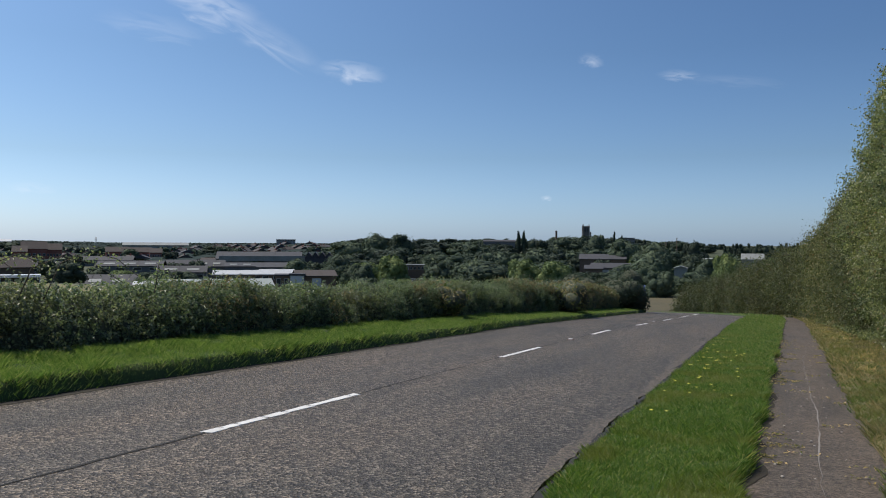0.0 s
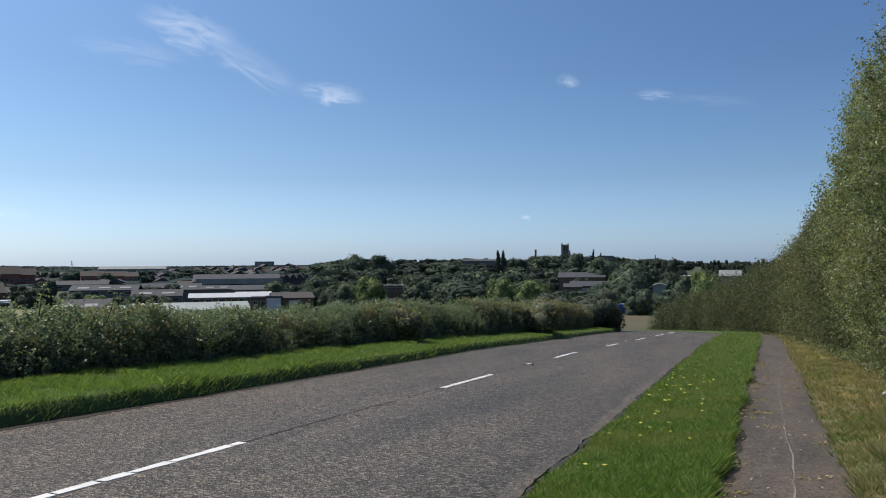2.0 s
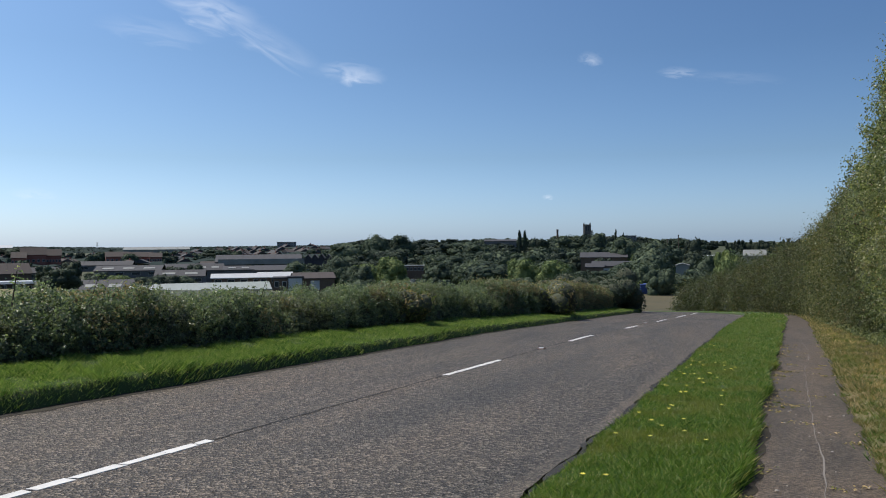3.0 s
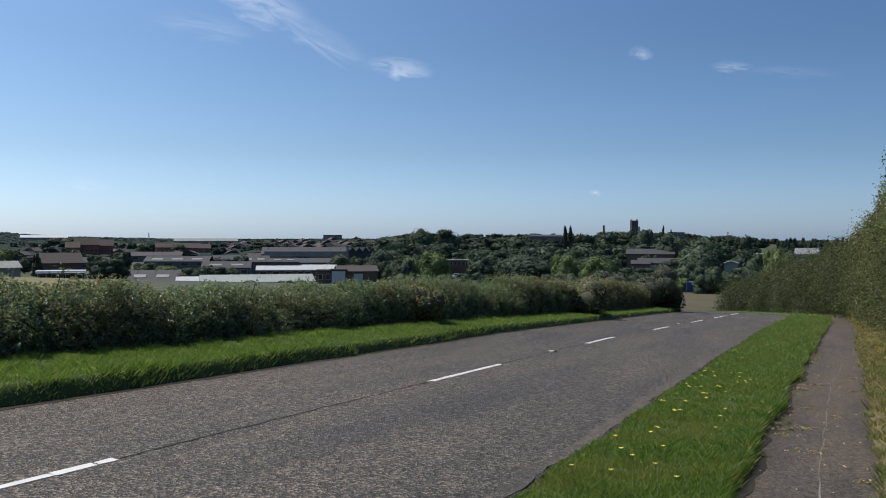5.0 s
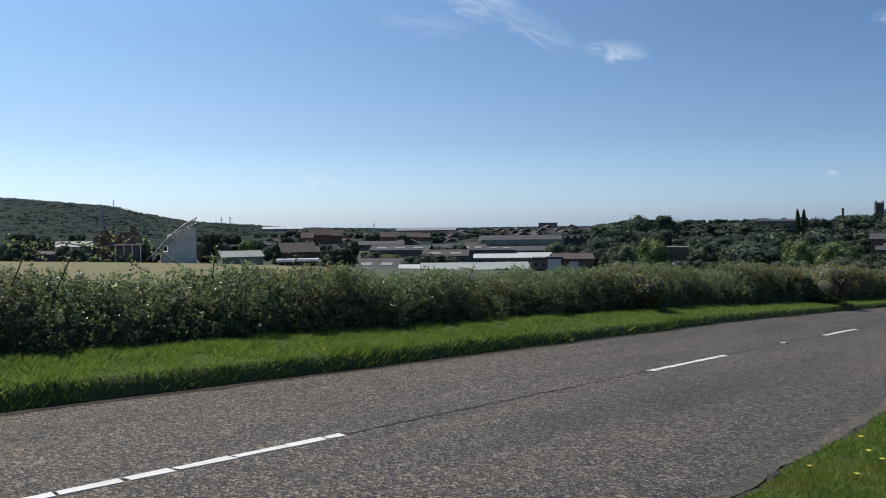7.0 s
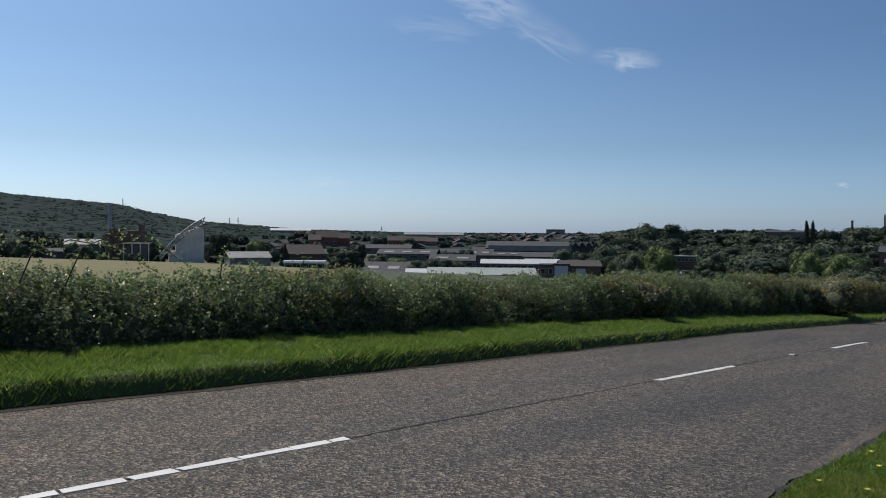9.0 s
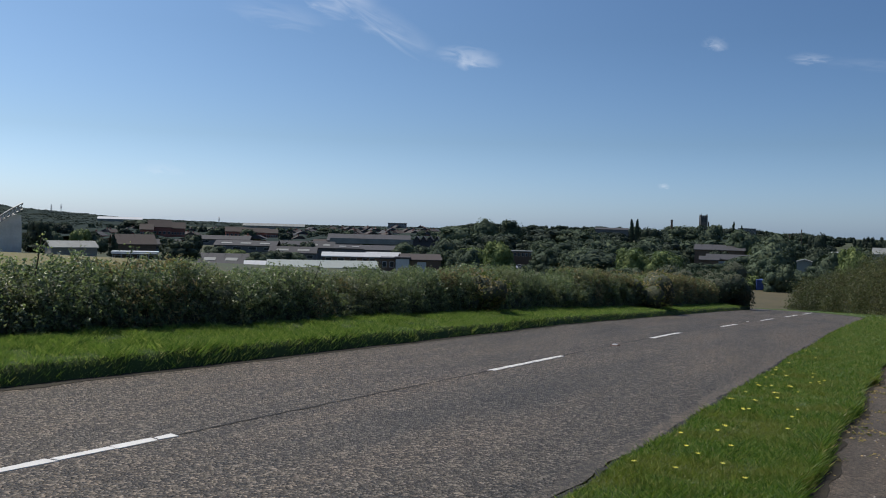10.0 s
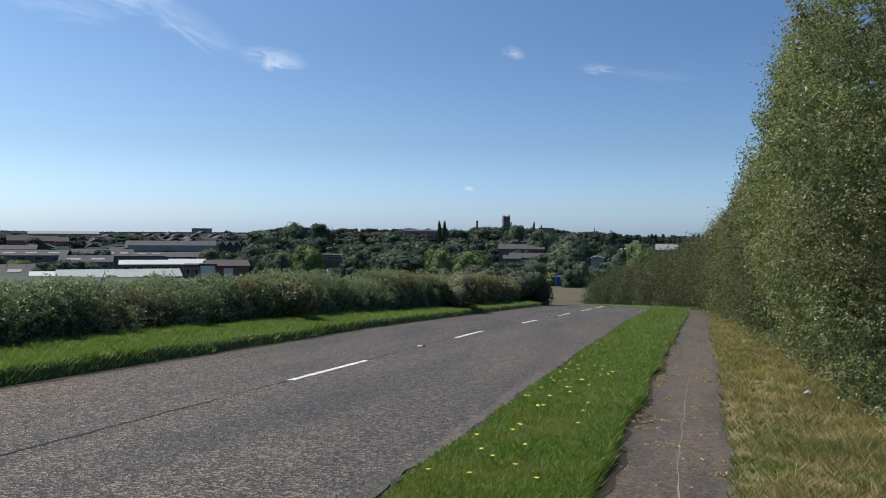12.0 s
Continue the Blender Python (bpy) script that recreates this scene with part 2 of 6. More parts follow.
LUSH = leafy("lush_grass_blades", [(0.0, (0.06, 0.12, 0.035)), (0.5, (0.15, 0.24, 0.07)), (0.88, (0.28, 0.36, 0.125)), (1.0, (0.46, 0.44, 0.23))], 0.5, 0.5, 0.3)
STRAW = leafy("dry_grass_blades", [(0.0, (0.13, 0.17, 0.06)), (0.35, (0.24, 0.23, 0.10)), (0.7, (0.47, 0.35, 0.20)), (1.0, (0.64, 0.49, 0.32))], 0.35, 0.7, 0.2, (0.16, 0.20, 0.055), 0.9, 0.8)
HEDGELEAF = leafy("bramble_leaves", [(0.0, (0.11, 0.15, 0.095)), (0.5, (0.225, 0.275, 0.17)), (0.88, (0.33, 0.375, 0.24)), (0.97, (0.40, 0.395, 0.27)), (1.0, (0.30, 0.22, 0.15))], 0.5, 0.4, 0.6, (0.23, 0.20, 0.13), 0.45, 0.4)
ROWLEAF = leafy("hawthorn_leaves", [(0.0, (0.080, 0.108, 0.050)), (0.5, (0.205, 0.238, 0.108)), (0.85, (0.35, 0.37, 0.182)), (0.97, (0.48, 0.465, 0.275)), (1.0, (0.36, 0.175, 0.10))], 0.45, 0.4, 0.5, (0.22, 0.12, 0.06), 0.5, 0.35)
# hawthorn leaves copied darker, so that the far trees look less sunlit
DIMROWLEAF = leafy("dimmed_hawthorn_leaves", [(0.0, (0.052, 0.068, 0.036)), (0.5, (0.115, 0.130, 0.066)), (0.85, (0.180, 0.190, 0.100)), (0.97, (0.25, 0.24, 0.145)), (1.0, (0.20, 0.12, 0.07))], 0.4, 0.5, 0.3, (0.15, 0.105, 0.055), 0.4, 0.3)
# darker than the leaves: shade inside the foliage is put into this colour
SHADEHULL = surface("inner_growth", (0.036, 0.043, 0.026), (0.14, 0.15, 0.09), 9, 1.0, 0.95, 0.9, depth=0.08)
DRYSTEM = leafy("dry_stems", [(0.0, (0.16, 0.135, 0.095)), (0.5, (0.28, 0.235, 0.165)), (0.85, (0.41, 0.35, 0.255)), (1.0, (0.18, 0.21, 0.10))], 0.3, 0.8, 0.1)
# low contrast and a bluish cast imitate haze over the valley trees
HAZYLEAF = leafy("hazy_oak_leaves", [(0.0, (0.060, 0.084, 0.066)), (0.6, (0.080, 0.108, 0.080)), (1.0, (0.103, 0.132, 0.093))], 0.12, 0.75, 0.1, vary=(0.62, 1.4))
WILLOWLEAF = leafy("willow_leaves", [(0.0, (0.105, 0.145, 0.062)), (0.6, (0.145, 0.19, 0.080)), (1.0, (0.185, 0.23, 0.10))], 0.15, 0.7, 0.15, vary=(0.85, 1.2))
DARKLEAF = leafy("conifer_needles", [(0.0, (0.036, 0.050, 0.043)), (0.6, (0.050, 0.067, 0.054)), (1.0, (0.068, 0.088, 0.066))], 0.1, 0.75, 0.1, vary=(0.7, 1.3))
# woods tinted blue: the distance haze is put into the leaf colour
HAZYHILL = leafy("hazy_hill_woods", [(0.0, (0.034, 0.048, 0.058)), (0.6, (0.044, 0.060, 0.068)), (1.0, (0.056, 0.074, 0.078))], 0.1, 1.0, 0.0, (0.070, 0.085, 0.078), 0.012, 0.45)
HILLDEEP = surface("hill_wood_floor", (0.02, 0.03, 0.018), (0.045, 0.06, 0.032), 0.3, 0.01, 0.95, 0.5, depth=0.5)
BRICK = surface("red_brick", (0.25, 0.085, 0.06), (0.40, 0.155, 0.11), 1.2, 0.15, 0.9, 0.2, stain=(0.12, 0.07, 0.055), stain_amount=0.35)
BROWNBRICK = surface("brown_brick", (0.10, 0.07, 0.05), (0.20, 0.14, 0.10), 1.2, 0.2, 0.9, 0.2, stain=(0.07, 0.055, 0.05), stain_amount=0.4)
TILE = surface("brown_roof_tiles", (0.042, 0.033, 0.031), (0.085, 0.066, 0.060), 2.5, 0.2, 0.85, 0.4, stain=(0.05, 0.05, 0.045), stain_amount=0.4)
SLATE = surface("grey_roof_sheet", (0.036, 0.036, 0.041), (0.068, 0.068, 0.075), 1.4, 0.12, 0.8, 0.2, stain=(0.045, 0.045, 0.047), stain_amount=0.4, stretch=(1, 0.2, 1))
PALESHEET = surface("pale_roof_sheet", (0.19, 0.20, 0.185), (0.29, 0.30, 0.28), 1.2, 0.12, 0.6, 0.2, stain=(0.13, 0.13, 0.12), stain_amount=0.5, stretch=(1, 0.2, 1))
GREENSHEET = surface("green_white_roof_sheet", (0.28, 0.31, 0.28), (0.40, 0.43, 0.39), 1.2, 0.12, 0.5, 0.2, stain=(0.26, 0.29, 0.25), stain_amount=0.45, stretch=(1, 0.2, 1))
WHITESHEET = surface("white_roof_sheet", (0.42, 0.43, 0.43), (0.60, 0.61, 0.61), 1.2, 0.15, 0.5, 0.1, stain=(0.5, 0.5, 0.48), stain_amount=0.4)
CLADDING = surface("grey_cladding", (0.09, 0.095, 0.10), (0.16, 0.165, 0.17), 1.0, 0.15, 0.7, 0.2, stain=(0.08, 0.08, 0.08), stain_amount=0.4, stretch=(6, 6, 0.2))
CONCRETE = surface("weathered_concrete", (0.74, 0.67, 0.58), (0.88, 0.81, 0.72), 1.6, 0.3, 0.9, 0.4, stain=(0.42, 0.38, 0.32), stain_amount=0.4)
RENDERWALL = surface("cream_render", (0.22, 0.21, 0.18), (0.34, 0.32, 0.28), 1.6, 0.3, 0.9, 0.2, stain=(0.34, 0.32, 0.28), stain_amount=0.4)
RUST = surface("rusty_steel", (0.10, 0.055, 0.04), (0.22, 0.13, 0.09), 1.5, 0.3, 0.85, 0.3, stain=(0.06, 0.05, 0.05), stain_amount=0.5)
STEEL = surface("galvanised_steel", (0.30, 0.31, 0.32), (0.44, 0.45, 0.46), 3.0, 0.4, 0.5, 0.1, 0.4, stain=(0.22, 0.21, 0.20), stain_amount=0.4)
STONE = surface("dark_limestone", (0.09, 0.085, 0.078), (0.17, 0.16, 0.145), 0.9, 0.15, 0.9, 0.3, stain=(0.06, 0.058, 0.055), stain_amount=0.5)
PANE = surface("dark_window_glass", (0.02, 0.025, 0.03), (0.05, 0.06, 0.07), 0.8, 0.2, 0.12, 0.0)
BLUEPAINT = surface("blue_paint", (0.03, 0.06, 0.20), (0.05, 0.10, 0.30), 2.0, 0.4, 0.6, 0.1)
CARPAINT = surface("pale_car_paint", (0.55, 0.56, 0.57), (0.8, 0.8, 0.81), 0.8, 0.3, 0.3, 0.0, piece=0.75)
RUBBER = surface("black_rubber", (0.012, 0.012, 0.012), (0.03, 0.03, 0.03), 20, 2, 0.8, 0.2)
PETAL = leafy("yellow_petals", [(0.0, (0.82, 0.68, 0.06)), (1.0, (0.94, 0.86, 0.25))], 0.35, 0.5, 0.2)
CHALK = surface("pale_stone", (0.28, 0.25, 0.21), (0.45, 0.41, 0.36), 30, 5, 0.9, 0.5)


# ---- building tools ----
def vnoise(p, scale, seed=0):
    """Smooth lattice noise, -1 to 1, for an array of points (n, 2 or 3)."""
    q = np.asarray(p, float) * scale + seed * 17.31
    i = np.floor(q).astype(np.int64)
    f_ = q - i
    f_ = f_ * f_ * (3 - 2 * f_)
    dims = q.shape[1]
    out = np.zeros(len(q))
    for corner in range(2 ** dims):
        h = np.zeros(len(q), np.int64)
        w = np.ones(len(q))
        for d in range(dims):
            b = corner >> d & 1
            h = (h * 73856093) ^ ((i[:, d] + b) * (19349663 + 4 * d * 7919 + 2))
            w = w * (f_[:, d] if b else 1 - f_[:, d])
        h = (h ^ (h >> 13)) * 1274126177
        out += w * (((h ^ (h >> 16)) & 0xFFFF) / 32767.5 - 1)
    return out


def vnoise1(v, scale, seed=0):
    v = np.atleast_1d(np.asarray(v, float))
    return vnoise(np.stack([v, np.full(len(v), 0.5)], 1), scale, seed)


def raw_mesh(name, verts, faces, smooth=False):
    """A mesh from arrays: vertices (n, 3) and equal-sided faces (m, k)."""
    verts, faces = np.asarray(verts, np.float32), np.asarray(faces, np.int32)
    me = bpy.data.meshes.new(name)
    me.vertices.add(len(verts))
    me.vertices.foreach_set("co", verts.ravel())
    m_, k = faces.shape
    me.loops.add(m_ * k)
    me.loops.foreach_set("vertex_index", faces.ravel())
    me.polygons.add(m_)
    me.polygons.foreach_set("loop_start", np.arange(0, m_ * k, k, dtype=np.int32))
    me.polygons.foreach_set("use_smooth", np.full(m_, smooth))
    me.update(calc_edges=True)
    return me


def part(name, data, material, parent=None, label=""):
    """Links a bmesh or a mesh as one object, under a thing or a part where one is given."""
    if isinstance(data, bmesh.types.BMesh):
        me = bpy.data.meshes.new(name)
        data.to_mesh(me)
        data.free()
        data = me
    ob = new(name, data)
    if material and not data.materials:
        data.materials.append(material)
    if parent:
        ob.parent = parent
    if label:
        tagged(ob, label)
    return ob


def thing(name, label, category, at=None, group="", kind=""):
    ob = new(name)
    if at is not None:
        ob.matrix_world = at
    return tagged(ob, label, category, group, kind)


def box(bm, lo, hi, bevel=0.0):
    m = Matrix.LocRotScale([(a + b) / 2 for a, b in zip(lo, hi)], None, [abs(b - a) for a, b in zip(lo, hi)])
    vs = bmesh.ops.create_cube(bm, size=1, matrix=m)["verts"]
    if bevel:
        bmesh.ops.bevel(bm, geom=list({e for v in vs for e in v.link_edges}), offset=bevel, segments=1, affect="EDGES")
    return bm


def box_bm(lo, hi, bevel=0.0):
    return box(bmesh.new(), lo, hi, bevel)


def rod(bm, a, b, r0, r1, sides=8):
    """A tapered rod from a to b."""
    a, b = Vector(a), Vector(b)
    d = b - a
    m = Matrix.Translation((a + b) / 2) @ d.to_track_quat("Z", "Y").to_matrix().to_4x4()
    bmesh.ops.create_cone(bm, cap_ends=True, segments=sides, radius1=r0, radius2=r1, depth=d.length, matrix=m)
    return bm


def prism(bm, outline, y0, y1):
    """Extrudes an outline in x, z along y."""
    a = [bm.verts.new((x, y0, z)) for x, z in outline]
    b = [bm.verts.new((x, y1, z)) for x, z in outline]
    n = len(a)
    bm.faces.new(a[::-1]), bm.faces.new(b)
    for i in range(n):
        bm.faces.new((a[i], a[(i + 1) % n], b[(i + 1) % n], b[i]))
    bmesh.ops.recalc_face_normals(bm, faces=bm.faces)
    return bm


RNG = np.random.default_rng(4)


def leaves_mesh(name, pts, outward, size, rng, spread=0.9, aspect=0.62, fold=0.18):
    """Small four-cornered leaves with a fold, at pts, facing roughly outward."""
    n = len(pts)
    nrm = outward + spread * rng.normal(size=(n, 3))
    nrm /= np.linalg.norm(nrm, axis=1)[:, None] + 1e-9
    t = rng.normal(size=(n, 3))
    t -= nrm * (t * nrm).sum(1)[:, None]
    t /= np.linalg.norm(t, axis=1)[:, None] + 1e-9
    b = np.cross(nrm, t)
    s = np.asarray(size)[:, None]
    v = np.empty((n, 4, 3))
    v[:, 0] = pts - t * s * 0.5
    v[:, 1] = pts + b * s * 0.5 * aspect + nrm * s * fold
    v[:, 2] = pts + t * s * 0.5
    v[:, 3] = pts - b * s * 0.5 * aspect + nrm * s * fold * 0.6
    return raw_mesh(name, v.reshape(-1, 3), np.arange(4 * n).reshape(n, 4))


def blades_mesh(name, base, height, width, rng, lean=0.45):
    """Grass blades: leaning three-cornered slivers."""
    n = len(base)
    a = rng.uniform(0, 2 * math.pi, n)
    side = np.stack([np.cos(a), np.sin(a), np.zeros(n)], 1)
    b2 = rng.uniform(0, 2 * math.pi, n)
    bend = np.stack([np.cos(b2), np.sin(b2), np.zeros(n)], 1) * (lean * rng.uniform(0.2, 1.3, n) * height)[:, None]
    up = np.array([0, 0, 1.0])
    w = side * np.asarray(width)[:, None] * 0.5
    h = height[:, None]
    v = np.empty((n, 3, 3))
    v[:, 0] = base - w + bend * 0.15
    v[:, 1] = base + w
    v[:, 2] = base + up * h * (1 - 0.25 * lean) + bend
    return raw_mesh(name, v.reshape(-1, 3), np.arange(3 * n).reshape(n, 3))


# ---- the lie of the land ----
EYE = Vector((0.4, 3.5, 1.32))


def profile(y):
    """Height of the road along its length: an even fall that steepens a little, then a brow where the road turns away."""
    y = np.asarray(y, float)
    return -0.052 * y - 0.012 * np.clip(y - 26, 0, 200) - 0.004 * np.clip(y - 67, 0, 10) ** 2 - 0.08 * np.clip(y - 77, 0, 57)


def bend(y, k=0.0045, start=50.0):
    return -k * np.clip(np.asarray(y, float) - start, 0, 200) ** 2


def turn_left(y, start):
    """The sharp left turn at the brow, as a shift in x."""
    u = np.clip(np.asarray(y, float) - start, 0, 200)
    return -0.045 * np.minimum(u, 16) ** 2 - 1.5 * np.clip(u - 16, 0, 200)


def road_left(y):
    y = np.asarray(y, float)
    return np.interp(y, (8, 15, 21, 35, 48, 58), (-7.44, -7.44, -7.45, -7.76, -7.96, -8.0)) + turn_left(y, 63.0)


def road_right(y):
    y = np.asarray(y, float)
    return np.interp(y, (8, 16, 25, 37, 47, 60), (-1.42, -1.36, -1.27, -1.30, -1.16, -0.96)) + turn_left(y, 59.5)


def path_left(y):
    y = np.asarray(y, float)
    return -0.30 + 0.031 * np.clip(y, -30, 56) + turn_left(y, 63.0)


def path_right(y):
    y = np.asarray(y, float)
    return 0.72 + 0.033 * np.clip(y, -30, 48) + turn_left(y, 64.0)


def row_line(y):
    """Foot of the tall hedgerow beside the path."""
    y = np.asarray(y, float)
    return 3.0 + bend(y, 0.0034)


DIST = (140, 250, 350, 500, 700, 1000, 1500, 2200, 4900)
FALL = {
    -180: (-12, -13, -14, -14, -12, -8, -6, -6, -6), -10: (-12, -13, -17, -19, -14, -7, -6, -7, -8), 10: (-12, -13, -17, -20, -14, -5, -5, -7, -8),
    30: (-11, -14, -17, -18, -12, -6, -7, -8, -8), 40: (-8, -13, -15, -16, -16, -14, -11, -9, -8), 47: (-7, -11, -14, -16, -16, -14, -9, -3, -1),
    54: (-6, -9, -12, -15, -16, -13, -4, 17, 20), 57: (-6, -9, -12, -15, -15, -10, 6, 40, 44), 58.5: (-6, -9, -12, -15, -15, -10, 8, 56, 60), 66: (-6, -8, -11, -14, -12, -5, 20, 80, 84), 180: (-6, -8, -11, -14, -12, -5, 20, 80, 84),
}
AZS = sorted(FALL)


def far_height(az, r):
    az = (az - 0.62) / 1.0168
    cols = np.stack([np.interp(r, DIST, FALL[a]) for a in AZS], 1)
    k = np.clip(np.searchsorted(AZS, az) - 1, 0, len(AZS) - 2)
    lo, hi = np.array(AZS)[k], np.array(AZS)[k + 1]
    f_ = np.clip((az - lo) / (hi - lo), 0, 1)
    i = np.arange(len(r))
    return cols[i, k] * (1 - f_) + cols[i, k + 1] * f_


def smooth(v, a, b):
    t = np.clip((np.asarray(v, float) - a) / (b - a), 0, 1)
    return t * t * (3 - 2 * t)


def land(x, y):
    """Height of the open ground."""
    x, y = np.atleast_1d(np.asarray(x, float)), np.atleast_1d(np.asarray(y, float))
    dx, dy = x - EYE.x, y - EYE.y
    r, az = np.hypot(dx, dy), np.degrees(np.arctan2(-dx, dy))
    corridor = profile(np.clip(y, -40, 132)) - 0.06
    bank = 0.20 * smooth(-x, 8.2, 9.6) * (1 - smooth(y, 60, 66))
    field = -0.046 * np.clip(y, -60, 400) - 0.012 * np.abs(x) + 0.38
    near = corridor + bank
    near = near + (field - near) * smooth(-x, 12, 55)
    r0 = np.interp(az, (-180, 20, 38, 45, 55, 68, 180), (75, 75, 140, 175, 270, 280, 280))
    t = smooth((r - r0) / 110, 0, 1)
    rough = 0.6 * vnoise(np.stack([x, y], 1), 0.01, 2) * smooth(r, 120, 400)
    return near * (1 - t) + far_height(az, r) * t + rough


def land1(x, y):
    return float(land([x], [y])[0])


def spot(az, r):
    """Plan position at a bearing (degrees left of the road) and a distance."""
    az = bearing(az)
    return EYE.x - r * math.sin(radians(az)), EYE.y + r * math.cos(radians(az))


def level(el, r):
    return EYE.z + el * r


# ---- the ground ----
rings = np.concatenate([np.arange(0.0, 80, 1.6), np.geomspace(80, 4900, 80)])
turns = np.radians(np.concatenate([np.arange(-180, -30, 6.0), np.arange(-30, 90, 0.75), np.arange(90, 180.1, 6.0)]))
rr, aa = np.meshgrid(rings, turns, indexing="ij")
gx, gy = EYE.x - rr * np.sin(aa), EYE.y + rr * np.cos(aa)
gz = land(gx.ravel(), gy.ravel())
nr, na = rr.shape
idx = np.arange(nr * na).reshape(nr, na)
quads = np.stack([idx[:-1, :-1], idx[1:, :-1], idx[1:, 1:], idx[:-1, 1:]], -1).reshape(-1, 4)[:, ::-1]
ground = part("ground", raw_mesh("ground", np.stack([gx.ravel(), gy.ravel(), gz], 1), quads, True), LAND)
tagged(ground, "open grassy land falling to a wooded valley", "ground", kind="structure")


def strip(name, ys, left, right, lift, material, cols=8, lift_fn=None, thick=0.0):
    """A ribbon of ground along the road between two edges."""
    ys = np.asarray(ys, float)
    L, R = left(ys), right(ys)
    u = np.linspace(0, 1, cols)
    x = L[:, None] + (R - L)[:, None] * u
    yy = np.repeat(ys[:, None], cols, 1)
    z = np.repeat(profile(ys)[:, None], cols, 1) + lift
    if lift_fn is not None:
        z = z + lift_fn(x, yy, u[None, :])
    n = len(ys)
    i = np.arange(n * cols).reshape(n, cols)
    f_ = np.stack([i[:-1, :-1], i[:-1, 1:], i[1:, 1:], i[1:, :-1]], -1).reshape(-1, 4)
    v = np.stack([x.ravel(), yy.ravel(), z.ravel()], 1)
    if thick:
        rim = np.concatenate([i[0, :], i[1:, -1], i[-1, -2::-1], i[-2:0:-1, 0]])
        low = v[rim].copy()
        low[:, 2] -= thick
        k = len(v) + np.arange(len(rim))
        side = np.stack([rim, k, np.roll(k, -1), np.roll(rim, -1)], -1)
        v, f_ = np.concatenate([v, low]), np.concatenate([f_, side])
    return part(name, raw_mesh(name, v, f_, not thick), material)


def wander(fn, amount, scale, seed):
    return lambda y: fn(y) + amount * vnoise1(y, scale, seed) + 0.4 * amount * vnoise1(y, scale * 4.3, seed + 3)


YS = np.concatenate([np.arange(-25, 58, 0.25), np.arange(58, 100, 0.5)])
road = strip("road", YS, lambda y: road_left(y) - 0.35, wander(road_right, 0.035, 0.8, 5), 0.0, ASPHALT, 14, thick=0.12)
tagged(road, "worn grey chip-sealed two-lane country road", "road", kind="structure")
YP = np.concatenate([np.arange(-25, 60, 0.2), np.arange(60, 84, 0.5)])
footpath = strip("footpath", YP, lambda y: path_left(y) - 0.12, lambda y: path_right(y) + 0.25, 0.0, PATHTAR, 8,
                 lambda x, y, u: 0.0008 * vnoise(np.stack([x.ravel(), y.ravel()], 1), 1.3, 9).reshape(x.shape), thick=0.1)
tagged(footpath, "narrow worn tarmac footpath littered with leaves", "footpath", kind="structure")


def mound(height, edge):
    def f_(x, y, u):
        e = np.minimum(u, 1 - u)
        return height * smooth(e, 0, edge) + 0.006 * vnoise(np.stack([x.ravel(), y.ravel()], 1), 1.7, 4).reshape(x.shape) * smooth(e, 0, edge)
    return f_


verge_near_left = wander(road_right, 0.06, 1.3, 5)
verge_near_right = wander(path_left, 0.06, 1.1, 8)
verge = strip("grass_verge", YP, lambda y: verge_near_left(y) + 0.17, verge_near_right, 0.006, TURF, 40, mound(0.085, 0.04), thick=0.1)
tagged(verge, "mown green grass verge between road and footpath", "grass verge", kind="structure")
path_edge = wander(path_right, 0.07, 1.2, 12)
dry_verge = strip("dry_verge", YP, path_edge, lambda y: row_line(y) + 3.0, 0.008, DRYTURF, 14, lambda x, y, u: 0.05 * smooth(u, 0, 0.08) + 0.28 * smooth(u, 0.3, 1.0) * (1 - smooth(y, 55, 68)) - 1.3 * smooth(u, 0.86, 1.0))
tagged(dry_verge, "sun-dried grass verge beside the footpath", "grass verge", kind="structure")
bank_edge = wander(road_left, 0.05, 0.7, 15)
BANK_W = 4.2


def bank_lift(x, y, u):
    d = u * BANK_W
    return 0.21 * smooth(d, 0, 0.12) + 0.08 * smooth(d, 0.05, 1.6) + 0.03 * vnoise(np.stack([x.ravel(), y.ravel()], 1), 1.4, 6).reshape(x.shape) * smooth(d, 0, 0.4)


far_verge = strip("far_verge", YS[YS < 66], lambda y: bank_edge(y) - BANK_W, bank_edge, 0.002, TURF, 64, lambda x, y, u: bank_lift(x, y, 1 - u), thick=0.0)
# strip coloured dark for the bank face, which turns away from the sun
bank_face = strip("bank_face", YS[(YS > 0) & (YS < 64)], lambda y: bank_edge(y) - 0.045 + 0.012 * vnoise1(y, 1.7, 18), lambda y: bank_edge(y) + 0.01, 0.010, SHADESOIL, 6, lambda x, y, u: bank_lift(x, y, (bank_edge(y.ravel()).reshape(y.shape) - x) / BANK_W))
tagged(bank_face, "dark strip of soil and shade on the grass bank's face", "grass verge", kind="structure")
tagged(far_verge, "lush green roadside bank below the hedge", "grass verge", kind="structure")
# the dry field behind the low hedge
fx, fy = np.meshgrid(np.linspace(-330, -13.0, 70), np.linspace(-30, 260, 70), indexing="ij")
fr, faz = np.hypot(fx - EYE.x, fy - EYE.y), np.degrees(np.arctan2(-(fx - EYE.x), fy - EYE.y))
fi = np.arange(70 * 70).reshape(70, 70)
fq = np.stack([fi[:-1, :-1], fi[1:, :-1], fi[1:, 1:], fi[:-1, 1:]], -1).reshape(-1, 4)
limit = np.interp(faz - 1.2, (-180, 20, 40, 43, 45, 55, 68, 180), (50, 50, 60, 120, 172, 290, 300, 300))
keep = (fr <= limit).ravel()[fq].all(1)
